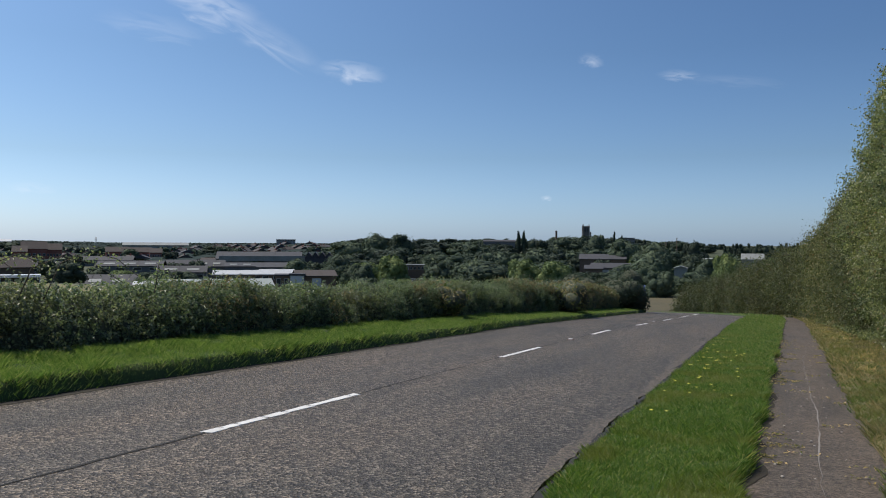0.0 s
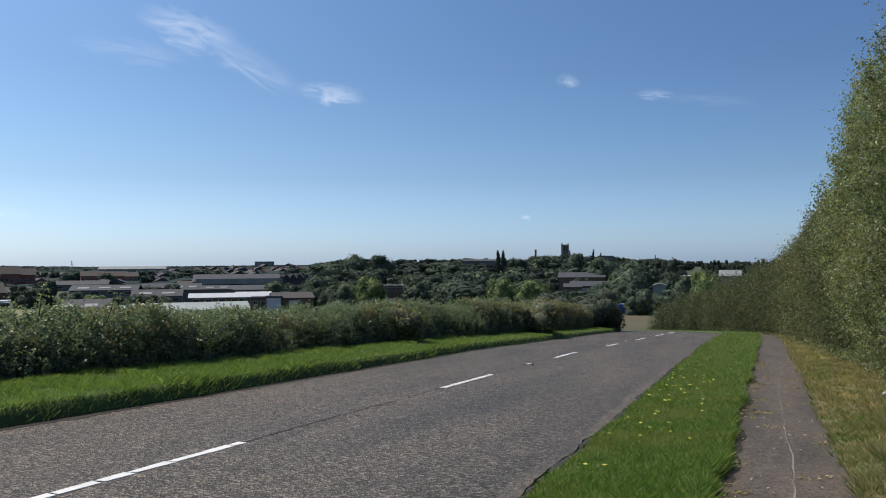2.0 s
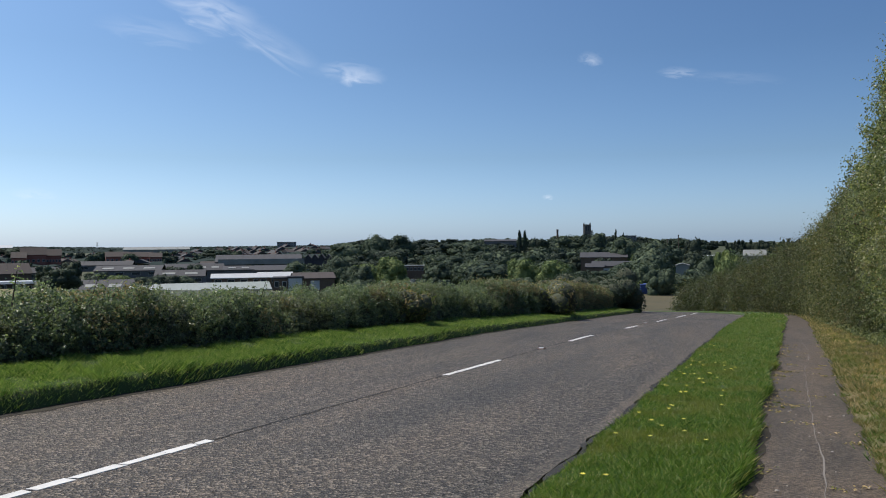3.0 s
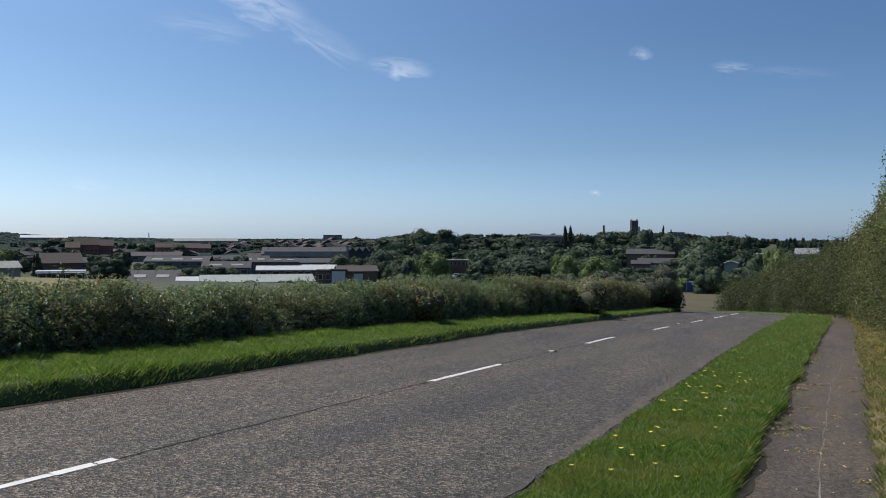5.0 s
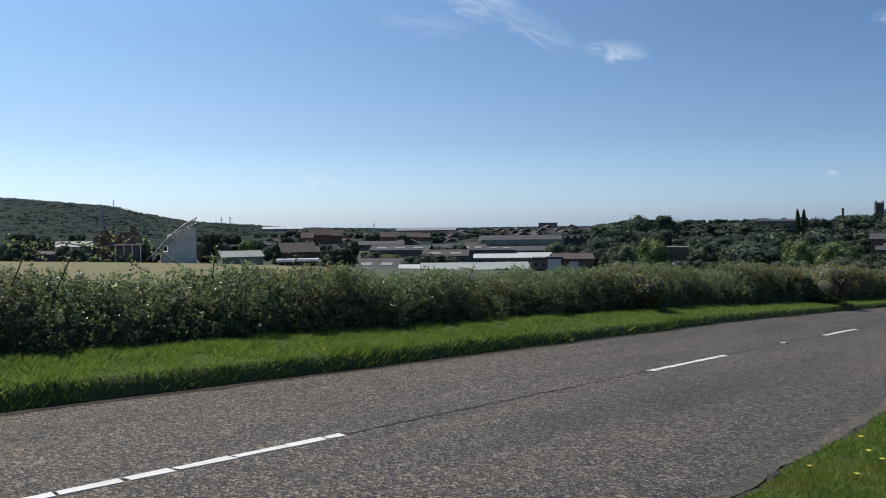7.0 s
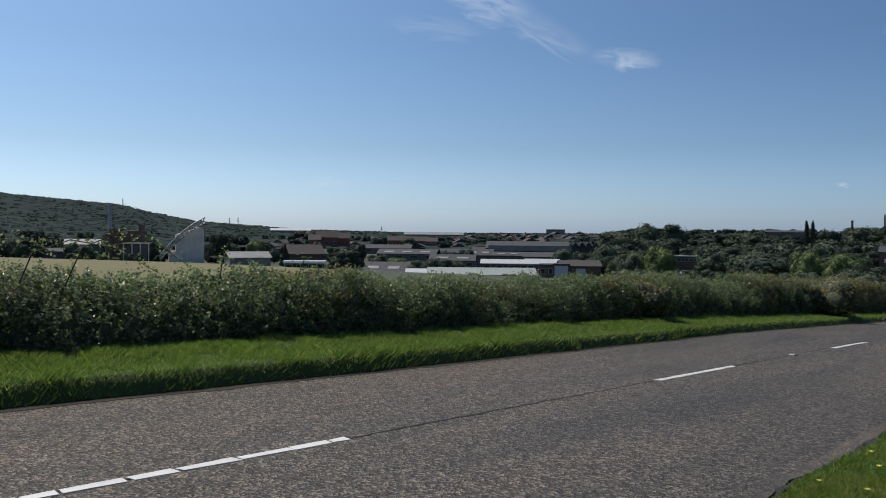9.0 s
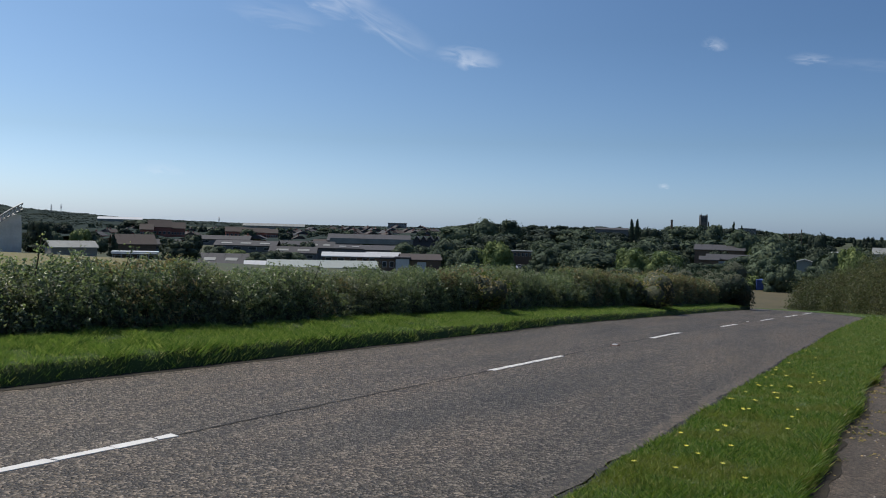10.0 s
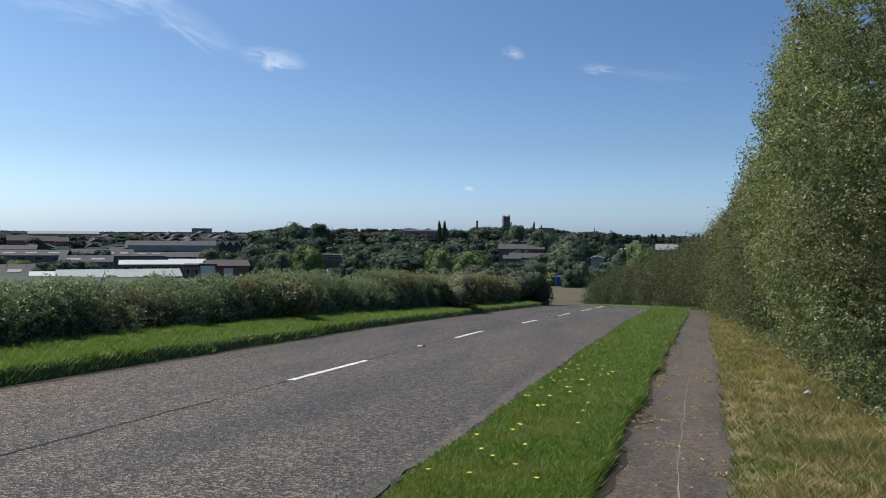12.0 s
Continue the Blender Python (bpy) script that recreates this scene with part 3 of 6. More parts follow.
dry_field = part("dry_field", raw_mesh("dry_field", np.stack([fx.ravel(), fy.ravel(), land(fx.ravel(), fy.ravel()) + 0.12], 1), fq[keep], True), STUBBLE)
mr_, ma_ = np.meshgrid(np.linspace(112, 235, 24), np.radians(np.linspace(2.0, 12.0, 24)), indexing="ij")
mx_, my_ = EYE.x - mr_ * np.sin(ma_), EYE.y + mr_ * np.cos(ma_)
mi = np.arange(24 * 24).reshape(24, 24)
meadow = part("meadow", raw_mesh("meadow", np.stack([mx_.ravel(), my_.ravel(), land(mx_.ravel(), my_.ravel()) + 0.15], 1), np.stack([mi[:-1, :-1], mi[:-1, 1:], mi[1:, 1:], mi[1:, :-1]], -1).reshape(-1, 4), True), MEADOWLAND)
tagged(meadow, "dry grassy meadow below the brow of the road", "field", kind="structure")
tagged(dry_field, "pale dry stubble field behind the hedge", "field", kind="structure")


# ---- trees ----
def lumpy_hull(name, lobes, material, parent, subdiv=2, seed=0, shrink=0.86):
    """The dark inside of a crown: joined lumpy lobes, a little smaller than the leaves round them."""
    bm = bmesh.new()
    for c, rad in lobes:
        m = Matrix.LocRotScale(c, None, [q * shrink for q in rad])
        vs = bmesh.ops.create_icosphere(bm, subdivisions=subdiv, radius=1, matrix=m)["verts"]
        for v in vs:
            d = noise.noise(v.co * (2.2 / max(rad)) + Vector((seed, 0, 0)))
            v.co += (v.co - Vector(c)) * 0.22 * d
    for f_ in bm.faces:
        f_.smooth = True
    return part(name, bm, material, parent)


def outer_points(lobes, n, rng, thick=0.3, back=0.55):
    """Points on the outside of the joined lobes alone, thinned on the side away from the road."""
    C, R = np.array([tuple(q[0]) for q in lobes]), np.array([tuple(q[1]) for q in lobes])
    got_p, got_o, have = [], [], 0
    while have < n:
        p, o = lobe_points(lobes, n, rng, thick, 0.06)
        inside = np.zeros(len(p), int)
        for c, r_ in zip(C, R):
            inside += (((p - c) / (r_ * 0.66)) ** 2).sum(1) < 1
        ok = (inside == 0) & ((o[:, 0] < back) | (o[:, 2] > 0.6)) & (p[:, 2] > 0.03)
        got_p.append(p[ok]), got_o.append(o[ok])
        have += int(ok.sum())
    return np.concatenate(got_p)[:n], np.concatenate(got_o)[:n]


def lobe_points(lobes, n, rng, thick=0.22, loose=0.10):
    """Points in the outer shell of a set of ellipsoids, with their outward ways."""
    areas = np.array([r[0] * r[2] + r[1] * r[2] + r[0] * r[1] for _, r in lobes])
    pick = rng.choice(len(lobes), n, p=areas / areas.sum())
    d = rng.normal(size=(n, 3))
    d /= np.linalg.norm(d, axis=1)[:, None]
    c = np.array([tuple(q[0]) for q in lobes])[pick]
    rad = np.array([tuple(q[1]) for q in lobes])[pick]
    wave = 1 + 0.16 * vnoise(c + d * rad, 2.2 / rad.max(), 1) + 0.10 * vnoise(c + d * rad, 6.5 / rad.max(), 2)
    depth = 1 + loose * rng.normal(size=n) - thick * rng.random(n) ** 2
    p = c + d * rad * (wave * depth)[:, None]
    out = d / rad
    out /= np.linalg.norm(out, axis=1)[:, None]
    return p, out


def crown_lobes(rng, shape):
    """Lobes of a crown of width 1 and height 1, standing on z = 0."""
    L = []
    if shape == "round":
        L.append(((0, 0, 0.52), (0.43, 0.43, 0.44)))
        for k in range(13):
            a = k * 2.4 + rng.uniform(-0.3, 0.3)
            z = rng.uniform(0.2, 0.86)
            q = 0.32 * (1.12 - abs(z - 0.52))
            s = rng.uniform(0.14, 0.21)
            L.append(((q * math.cos(a), q * math.sin(a), z), (s, s, s * 0.85)))
    elif shape == "dome":
        L.append(((0, 0, 0.42), (0.42, 0.42, 0.50)))
        for k in range(14):
            a = k * 2.4 + rng.uniform(-0.3, 0.3)
            z = rng.uniform(0.12, 0.8)
            q = 0.34 * (1.1 - 0.7 * max(0, z - 0.3))
            s = rng.uniform(0.13, 0.2)
            L.append(((q * math.cos(a), q * math.sin(a), z), (s, s, s * 1.15)))
    elif shape == "spire":
        for k in range(9):
            z = 0.12 + 0.82 * k / 8
            s = 0.42 * (1.04 - z) + 0.06
            L.append(((rng.uniform(-0.05, 0.05), rng.uniform(-0.05, 0.05), z), (s, s, 0.11)))
    else:
        for k in range(7):
            z = 0.14 + 0.76 * k / 6
            s = 0.40 * math.sin(math.pi * (0.18 + 0.74 * z)) + 0.08
            L.append(((rng.uniform(-0.06, 0.06), rng.uniform(-0.06, 0.06), z), (s, s, 0.14)))
    return L


TREES = {}


def tree_kind(key, shape, leaf, seed, n=1700, size=0.060, trunk=0.28):
    """Builds one tree of width 1 and height 1: trunk with limbs, crown with a dark inside."""
    rng = np.random.default_rng(seed)
    top = thing("tree", "broad-leaved tree standing in the valley", "tree")
    bm = bmesh.new()
    rod(bm, (0, 0, -0.06), (0, 0, trunk + 0.2), 0.032, 0.02, 7)
    for k in range(5):
        a = k * 1.3
        rod(bm, (0, 0, trunk), (0.2 * math.cos(a), 0.2 * math.sin(a), trunk + 0.28), 0.014, 0.006, 5)
    part("trunk", bm, BARK, top)
    lobes = crown_lobes(rng, shape)
    p, o = lobe_points(lobes, n, rng, 0.12, 0.03)
    crown = part("crown", leaves_mesh("crown", p, o, rng.uniform(0.6, 1.3, n) * size * 1.2, rng, 0.16, 0.85), leaf, top)
    lumpy_hull("inner_growth", lobes, leaf, crown, 1, seed, 0.95)
    TREES[key] = top
    return top


tree_kind("oak_a", "round", HAZYLEAF, 11)
tree_kind("oak_b", "round", HAZYLEAF, 12)
tree_kind("oak_c", "dome", HAZYLEAF, 13)
tree_kind("oak_d", "round", HAZYLEAF, 17)
tree_kind("willow_a", "dome", WILLOWLEAF, 14, 3000, 0.05)
tree_kind("willow_b", "dome", WILLOWLEAF, 15, 3000, 0.05)
tree_kind("spire_a", "spire", DARKLEAF, 16, 800, 0.08)
tree_kind("poplar_a", "column", DARKLEAF, 18, 1500, 0.07)
tree_kind("dark_a", "dome", DARKLEAF, 19)
USED = set()


def plant(key, x, y, z, width, height, turn, name, label, group):
    """Stands one tree of a kind at a place, with its size."""
    m = Matrix.Translation((x, y, z)) @ Matrix.Rotation(turn, 4, "Z") @ Matrix.Diagonal((width, width, height, 1))
    if key in USED:
        t = copy_thing(TREES[key], m)
        t.scale = (width, width, height)
        t.location, t.rotation_euler = (x, y, z), (0, 0, turn)
    else:
        USED.add(key)
        t = TREES[key]
        t.matrix_basis = m
    t.name = name
    return tagged(t, label, "tree", group)


def plant_at(key, az, r, w, top, bottom=None, name="tree", label="dark green broad-leaved tree in the valley", group="valley trees"):
    """A tree by its bearing, distance, angular width and the slopes to its top and foot."""
    x, y = spot(az, r)
    z0 = land1(x, y) if bottom is None else min(level(bottom, r), land1(x, y) + 0.3)
    z0 = land1(x, y) - 0.2
    h = level(top, r) - z0
    return plant(key, x, y, z0, w * r * 1.12, max(h, 2.0) * 1.02, random.uniform(0, 6.28), name, label, group)


JOINED = {}


def join_far(key, x, y, z, width, height, turn):
    """Adds a far tree's crown to the joined woods of its leaf kind."""
    crown = [o for o in TREES[key].children if o.name.startswith("crown")][0]
    for ob in (crown, crown.children[0]):
        me = ob.data
        if me.name not in FARCO:
            co, fc = np.empty(len(me.vertices) * 3, np.float32), np.empty(len(me.loops), np.int32)
            me.vertices.foreach_get("co", co), me.loops.foreach_get("vertex_index", fc)
            co, fc = co.reshape(-1, 3), fc.reshape(len(me.polygons), -1)
            if ob is crown:                       # far off every third leaf, a little larger, is enough
                q = co.reshape(-1, 4, 3)[::3]
                co = (q.mean(1, keepdims=True) + (q - q.mean(1, keepdims=True)) * 1.75).reshape(-1, 3)
                fc = np.arange(len(co)).reshape(-1, 4)
            FARCO[me.name] = co, fc
        co, fc = FARCO[me.name]
        c, s_ = math.cos(turn), math.sin(turn)
        v = np.stack([x + width * (c * co[:, 0] - s_ * co[:, 1]), y + width * (s_ * co[:, 0] + c * co[:, 1]), z + height * co[:, 2]], 1)
        bucket = JOINED.setdefault((me.materials[0].name, fc.shape[1]), [[], [], 0])
        bucket[0].append(v), bucket[1].append(fc + bucket[2])
        bucket[2] += len(v)


FARCO = {}
plant_at("oak_a", 24.47, 650, 0.033, 0.0106, name="oak_tree", label="tall dark rounded oak on the skyline", group="skyline oaks")
plant_at("oak_b", 22.64, 655, 0.029, 0.0096, name="oak_tree", label="tall dark rounded oak on the skyline", group="skyline oaks")
plant_at("willow_a", 23.5, 300, 0.036, -0.0134, name="willow_tree", label="pale green rounded willow in the valley", group="willows")
plant_at("willow_b", 14.6, 255, 0.040, -0.0175, name="willow_tree", label="broad pale green willow in the valley", group="willows")
plant_at("willow_a", 12.6, 250, 0.040, -0.0190, name="willow_tree", label="broad pale green willow in the valley", group="willows")
plant_at("oak_c", 17.6, 300, 0.030, -0.0250, label="grey-green bushy tree in the valley")
plant_at("oak_d", 16.3, 330, 0.044, -0.0120)
plant_at("oak_a", 26.95, 380, 0.0284, -0.0158)
plant_at("dark_a", 25.5, 340, 0.018, -0.0255)
plant_at("oak_b", 20.7, 420, 0.019, -0.0160)
plant_at("oak_b", 11.4, 700, 0.030, 0.0075)
plant_at("oak_c", 9.5, 800, 0.0155, 0.0108)
plant_at("spire_a", 8.5, 780, 0.0075, 0.0125, name="conifer_tree", label="dark pointed conifer on the hill", group="conifers")
plant_at("spire_a", 8.0, 790, 0.006, 0.0088, name="conifer_tree", label="dark pointed conifer on the hill", group="conifers")
plant_at("poplar_a", 14.82, 800, 0.0052, 0.0128, name="poplar_tree", label="slim dark poplar on the skyline", group="twin poplars")
plant_at("poplar_a", 14.46, 800, 0.0048, 0.0130, name="poplar_tree", label="slim dark poplar on the skyline", group="twin poplars")
plant_at("dark_a", 3.6, 600, 0.0195, 0.0048, label="dark tree on the skyline")
plant_at("willow_b", 1.6, 190, 0.032, -0.0080, label="green tree rising behind the hedgerow")
plant_at("oak_c", 5.5, 232, 0.026, -0.0350, label="bushy tree beside the meadow")
plant_at("oak_a", 6.2, 300, 0.044, -0.0080)
plant_at("oak_d", 7.9, 330, 0.036, -0.0250)
plant_at("dark_a", 52.5, 330, 0.0265, -0.0031, label="dark tree beside the old concrete works")
plant_at("willow_a", 50.2, 350, 0.022, -0.0113, label="bright green tree behind the sheds")
plant_at("spire_a", 48.3, 330, 0.014, -0.0190, name="conifer_tree", label="small dark conifer among the sheds", group="conifers")
plant_at("oak_c", 57.0, 350, 0.022, -0.0120, label="green tree behind the concrete works")
plant_at("dark_a", 52.3, 315, 0.030, -0.0300, label="low dark bush by the shed")
plant_at("dark_a", 38.0, 300, 0.030, -0.0320, label="dark bush between the roofs")
VALLEY = [  # kind, bearing, distance, angular width, slope to the top
    ("oak_b", 26.36, 600, 0.0417, 0.0006),
    ("oak_a", 27.15, 400, 0.0349, -0.0142),
    ("dark_a", 23.37, 560, 0.0443, -0.0066),
    ("oak_c", 25.49, 330, 0.0282, -0.0248),
    ("dark_a", 24.89, 430, 0.0350, -0.0188),
    ("dark_a", 20.04, 680, 0.0601, 0.0017),
    ("oak_d", 18.34, 640, 0.0424, -0.0002),
    ("dark_a", 21.36, 500, 0.0402, -0.0145),
    ("oak_d", 19.28, 420, 0.0533, -0.0157),
    ("dark_a", 16.09, 470, 0.0459, -0.0074),
    ("oak_c", 14.41, 400, 0.0493, -0.0113),
    ("oak_a", 17.02, 290, 0.0633, -0.0222),
    ("dark_a", 13.60, 610, 0.0297, 0.0061),
    ("oak_b", 11.54, 650, 0.0419, 0.0062),
    ("oak_c", 10.02, 640, 0.0313, 0.0102),
    ("oak_d", 7.81, 500, 0.0392, 0.0037),
    ("oak_a", 5.98, 470, 0.0443, 0.0019),
    ("oak_c", 6.74, 280, 0.0375, -0.0247),
    ("oak_c", 5.66, 225, 0.0334, -0.0309),
    ("dark_a", 3.45, 440, 0.0313, -0.0101),
    ("dark_a", 9.30, 420, 0.0249, -0.0173),
    ("oak_b", 2.71, 300, 0.0344, -0.0163),
    ("dark_a", 43.53, 420, 0.0205, -0.0149),
    ("dark_a", 44.28, 240, 0.0382, -0.0223),
    ("dark_a", 47.77, 420, 0.0250, -0.0183),
    ("oak_c", 39.24, 290, 0.0315, -0.0343),
    ("willow_a", 40.89, 330, 0.0248, -0.0315),
    ("oak_c", 42.13, 360, 0.0281, -0.0288),
    ("oak_a", 36.96, 300, 0.0257, -0.0345),
    ("dark_a", 46.84, 1000, 0.0346, -0.0001),
    ("dark_a", 34.81, 800, 0.0326, -0.0045),
    ("dark_a", 28.36, 780, 0.0268, -0.0042),
]
VALLEY += [("oak_a", 4.7, 262, 0.036, -0.0370), ("oak_d", 3.4, 250, 0.034, -0.0330), ("oak_c", 8.6, 300, 0.050, -0.0330), ("oak_b", 10.4, 290, 0.036, -0.0340)]
for key, az, r, w_, top in VALLEY:
    plant_at(key, az, r, w_, top, label="dark green rounded tree standing in the valley")
# woods on the valley's far side
wood = np.random.default_rng(21)
ENV = ((-4, 0), (3, 5), (7, 9), (12, 14), (18, 21), (26, 29), (33, 40), (48, 55), (62, 68))
env_az = (-4, 0, 3, 7, 10, 12.5, 15, 17, 19, 22, 25, 27, 29, 32, 40, 50, 60, 70)
env_el = (-0.003, -0.002, -0.0005, 0.0045, 0.006, 0.005, 0.0035, 0.0045, 0.003, 0.0035, 0.004, -0.001, -0.004, -0.006, -0.006, -0.006, -0.004, 0.0)
for k in range(250):
    az = wood.uniform(-6, 28.8)
    r = 340 * (920 / 340) ** wood.random()
    x, y = spot(az, r)
    cap = level(float(np.interp(az, env_az, env_el)) - 0.004 - 0.020 * max(0, (650 - r) / 300) + wood.uniform(-0.008, 0.0012), r)
    z0 = land1(x, y)
    h = min(cap - z0, wood.uniform(13, 22))
    if h < 5 or (r < 345 and abs(az - 23.5) < 1.9) or (r < 480 and (abs(az - 9) < 2.2 or abs(az - 22) < 1.6 or abs(az - 4.3) < 1.2)):
        continue
    key = wood.choice(["oak_a", "oak_b", "oak_c", "oak_d", "dark_a", "oak_a", "willow_b"], p=[0.14, 0.16, 0.13, 0.13, 0.24, 0.1, 0.1])
    w_, a_ = h * wood.uniform(0.95, 1.6), wood.uniform(0, 6)
    if r > 520:
        join_far(key, x, y, z0 - 0.3, w_, h, a_)
    else:
        plant(key, x, y, z0 - 0.3, w_, h, a_, "tree", "dark green tree in a valley wood", "wood trees")
for k in range(230):
    az = wood.uniform(28, 66)
    r = 380 * (1500 / 380) ** wood.random()
    x, y = spot(az, r)
    z0 = land1(x, y)
    cap = level(float(np.interp(az, env_az, env_el)) - 0.014 * max(0, (700 - r) / 300), r)
    h = min(cap - z0, wood.uniform(7, 14))
    if h < 3.5 or (30 < az < 49 and r < 600 and wood.random() < 0.7):
        continue
    key = wood.choice(["oak_a", "oak_b", "oak_c", "oak_d", "dark_a"])
    w_, a_ = h * wood.uniform(0.85, 1.3), wood.uniform(0, 6)
    if r > 500:
        join_far(key, x, y, z0 - 0.3, w_, h, a_)
    else:
        plant(key, x, y, z0 - 0.3, w_, h, a_, "tree", "dark green tree among the town roofs", "town trees")
for k in range(26):
    az = 1.4 - k * 0.17 + wood.uniform(-0.15, 0.15)
    r = 640 + 40 * wood.random()
    x, y = spot(az, r)
    z0 = land1(x, y)
    plant("spire_a" if wood.random() < 0.55 else "dark_a", x, y, z0, 6 + 6 * wood.random(), level(0.0 + wood.uniform(-0.006, 0.001), r) - z0, wood.uniform(0, 6), "conifer_tree", "dark conifer in a row on the skyline", "conifer row")

# belt of scrub and trees on the near valley side
for k in range(34):
    az, r = wood.uniform(6.5, 27.5), wood.uniform(190, 345)
    x, y = spot(az, r)
    z0 = land1(x, y)
    if abs(az - 23.5) < 2.0 or abs(az - 13.6) < 2.6 or abs(az - 22) < 1.8 or abs(az - 26.7) < 1.0 or (abs(az - 9) < 2.0 and r > 240):
        cap = -0.041
    else:
        cap = float(np.interp(az, (6, 12, 16, 20, 27), (-0.038, -0.034, -0.031, -0.038, -0.040))) - wood.uniform(0, 0.01)
    h = level(cap, r) - z0
    if h > 1.5:
        plant(wood.choice(["oak_c", "oak_a", "oak_b", "willow_a", "oak_d"]), x, y, z0 - 0.3, h * wood.uniform(1.1, 1.7), h, wood.uniform(0, 6), "tree", "bushy grey-green tree below the hedge", "valley trees")
# bushes between the near sheds
for k in range(28):
    az, r = wood.uniform(27.5, 64), wood.uniform(235, 330)
    if az > 43 and r < 305:
        r += 60
    x, y = spot(az, r)
    z0 = land1(x, y)
    cap = float(np.interp(az, (27, 40, 46, 55, 64), (-0.046, -0.046, -0.038, -0.027, -0.024))) - wood.uniform(0, 0.006)
    h = level(cap, r) - z0
    if h > 1.2:
        plant(wood.choice(["dark_a", "oak_c", "oak_c", "willow_a"]), x, y, z0 - 0.2, h * wood.uniform(1.2, 2.0), h, wood.uniform(0, 6), "bush_tree", "bushy green tree between the sheds", "bushes among the sheds")
# the belt of trees that closes the horizon
for k in range(150):
    az, r = -9 + 37 * (k + wood.random()) / 150, wood.uniform(900, 1150)
    x, y = spot(az, r)
    z0 = land1(x, y)
    h = level(float(np.interp(az, env_az, env_el)) + wood.uniform(-0.002, 0.003), r) - z0
    if h > 4:
        join_far(wood.choice(["oak_a", "oak_b", "dark_a", "dark_a"]), x, y, z0 - 0.3, h * wood.uniform(1.0, 1.7), h, wood.uniform(0, 6))
for (mat_name, sides), (vs, fs, _) in JOINED.items():
    far = part("far_wood", raw_mesh("far_wood", np.concatenate(vs), np.concatenate(fs)), bpy.data.materials[mat_name])
    tagged(far, "dense dark woods on the far side of the valley", "woodland", kind="stuff")

# wooded hills: clumps of crowns over far slopes
hr_, haz = 620 * (2700 / 620) ** wood.random(9000), wood.uniform(24, 76, 9000)
hx, hy = EYE.x - hr_ * np.sin(np.radians(haz)), EYE.y + hr_ * np.cos(np.radians(haz))
cover = vnoise(np.stack([hx, hy], 1), 0.004, 7) + 0.5 * vnoise(np.stack([hx, hy], 1), 0.013, 8) + np.interp(haz, (24, 30, 45, 52, 60), (0.0, -0.1, 0.1, 0.5, 0.9))
sel = cover > -0.22
hx, hy = hx[sel], hy[sel]
hz = land(hx, hy)
n_c = 6
cp = np.repeat(np.stack([hx, hy, hz + 2.5], 1), n_c, 0)
cd = wood.normal(size=cp.shape)
cd /= np.linalg.norm(cd, axis=1)[:, None]
cd[:, 2] = np.abs(cd[:, 2])
cs = np.repeat(wood.uniform(3, 8, len(hx)) * np.clip(np.hypot(hx, hy) / 1300, 0.6, 1.2), n_c)
hills = part("distant_woodland", leaves_mesh("distant_woodland", cp + cd * (cs * 0.9)[:, None] * [1, 1, 0.4], cd * 0.45 + np.array([0, 0, 1.0]), cs * wood.uniform(0.45, 0.8, len(cp)), wood, 0.10, 0.9), HAZYHILL)
tagged(hills, "far wooded hills above the town, tinted haze-blue", "woodland", kind="stuff")
# the closed canopy below those crowns
cr_, ca_ = np.meshgrid(620 * (2750 / 620) ** np.linspace(0, 1, 130), np.radians(np.linspace(24, 77, 560)), indexing="ij")
cx_, cy_ = EYE.x - cr_ * np.sin(ca_), EYE.y + cr_ * np.cos(ca_)
flat = np.stack([cx_.ravel(), cy_.ravel()], 1)
cover = vnoise(flat, 0.004, 7) + 0.5 * vnoise(flat, 0.013, 8) + np.interp(np.degrees(ca_).ravel(), (24, 30, 45, 52, 60), (0.0, -0.1, 0.1, 0.5, 0.9))
cz_ = land(flat[:, 0], flat[:, 1]) + 7.5 * smooth(cover, -0.3, -0.1) - 4.7 + 2.0 * np.abs(vnoise(flat, 0.085, 27)) + 1.4 * vnoise(flat, 0.05, 28)
ck = np.arange(cr_.size).reshape(cr_.shape)
quads = np.stack([ck[:-1, :-1], ck[:-1, 1:], ck[1:, 1:], ck[1:, :-1]], -1).reshape(-1, 4)
canopy = part("hill_canopy", raw_mesh("hill_canopy", np.stack([flat[:, 0], flat[:, 1], cz_], 1), quads, True), HAZYHILL)
tagged(canopy, "closed woodland on the far hills in a haze-blue tone", "woodland", kind="stuff")


# ---- buildings in the valley ----
def facing(az, r, z, turn=0.0):
    """Pose of a building whose front looks back towards the road; x runs to its right, y away."""
    x, y = spot(az, r)
    return Matrix.Translation((x, y, z)) @ Matrix.Rotation(radians(az + turn), 4, "Z")


def window(parent, x, z, w, h, y=-0.06, frame_material=None):
    win = part("window", box_bm((x - w / 2 - 0.12, y, z - 0.12), (x + w / 2 + 0.12, y + 0.12, z + h + 0.12)), frame_material or WHITESHEET, parent)
    part("pane", box_bm((x - w / 2, y - 0.05, z), (x + w / 2, y + 0.02, z + h)), PANE, win)
    return win


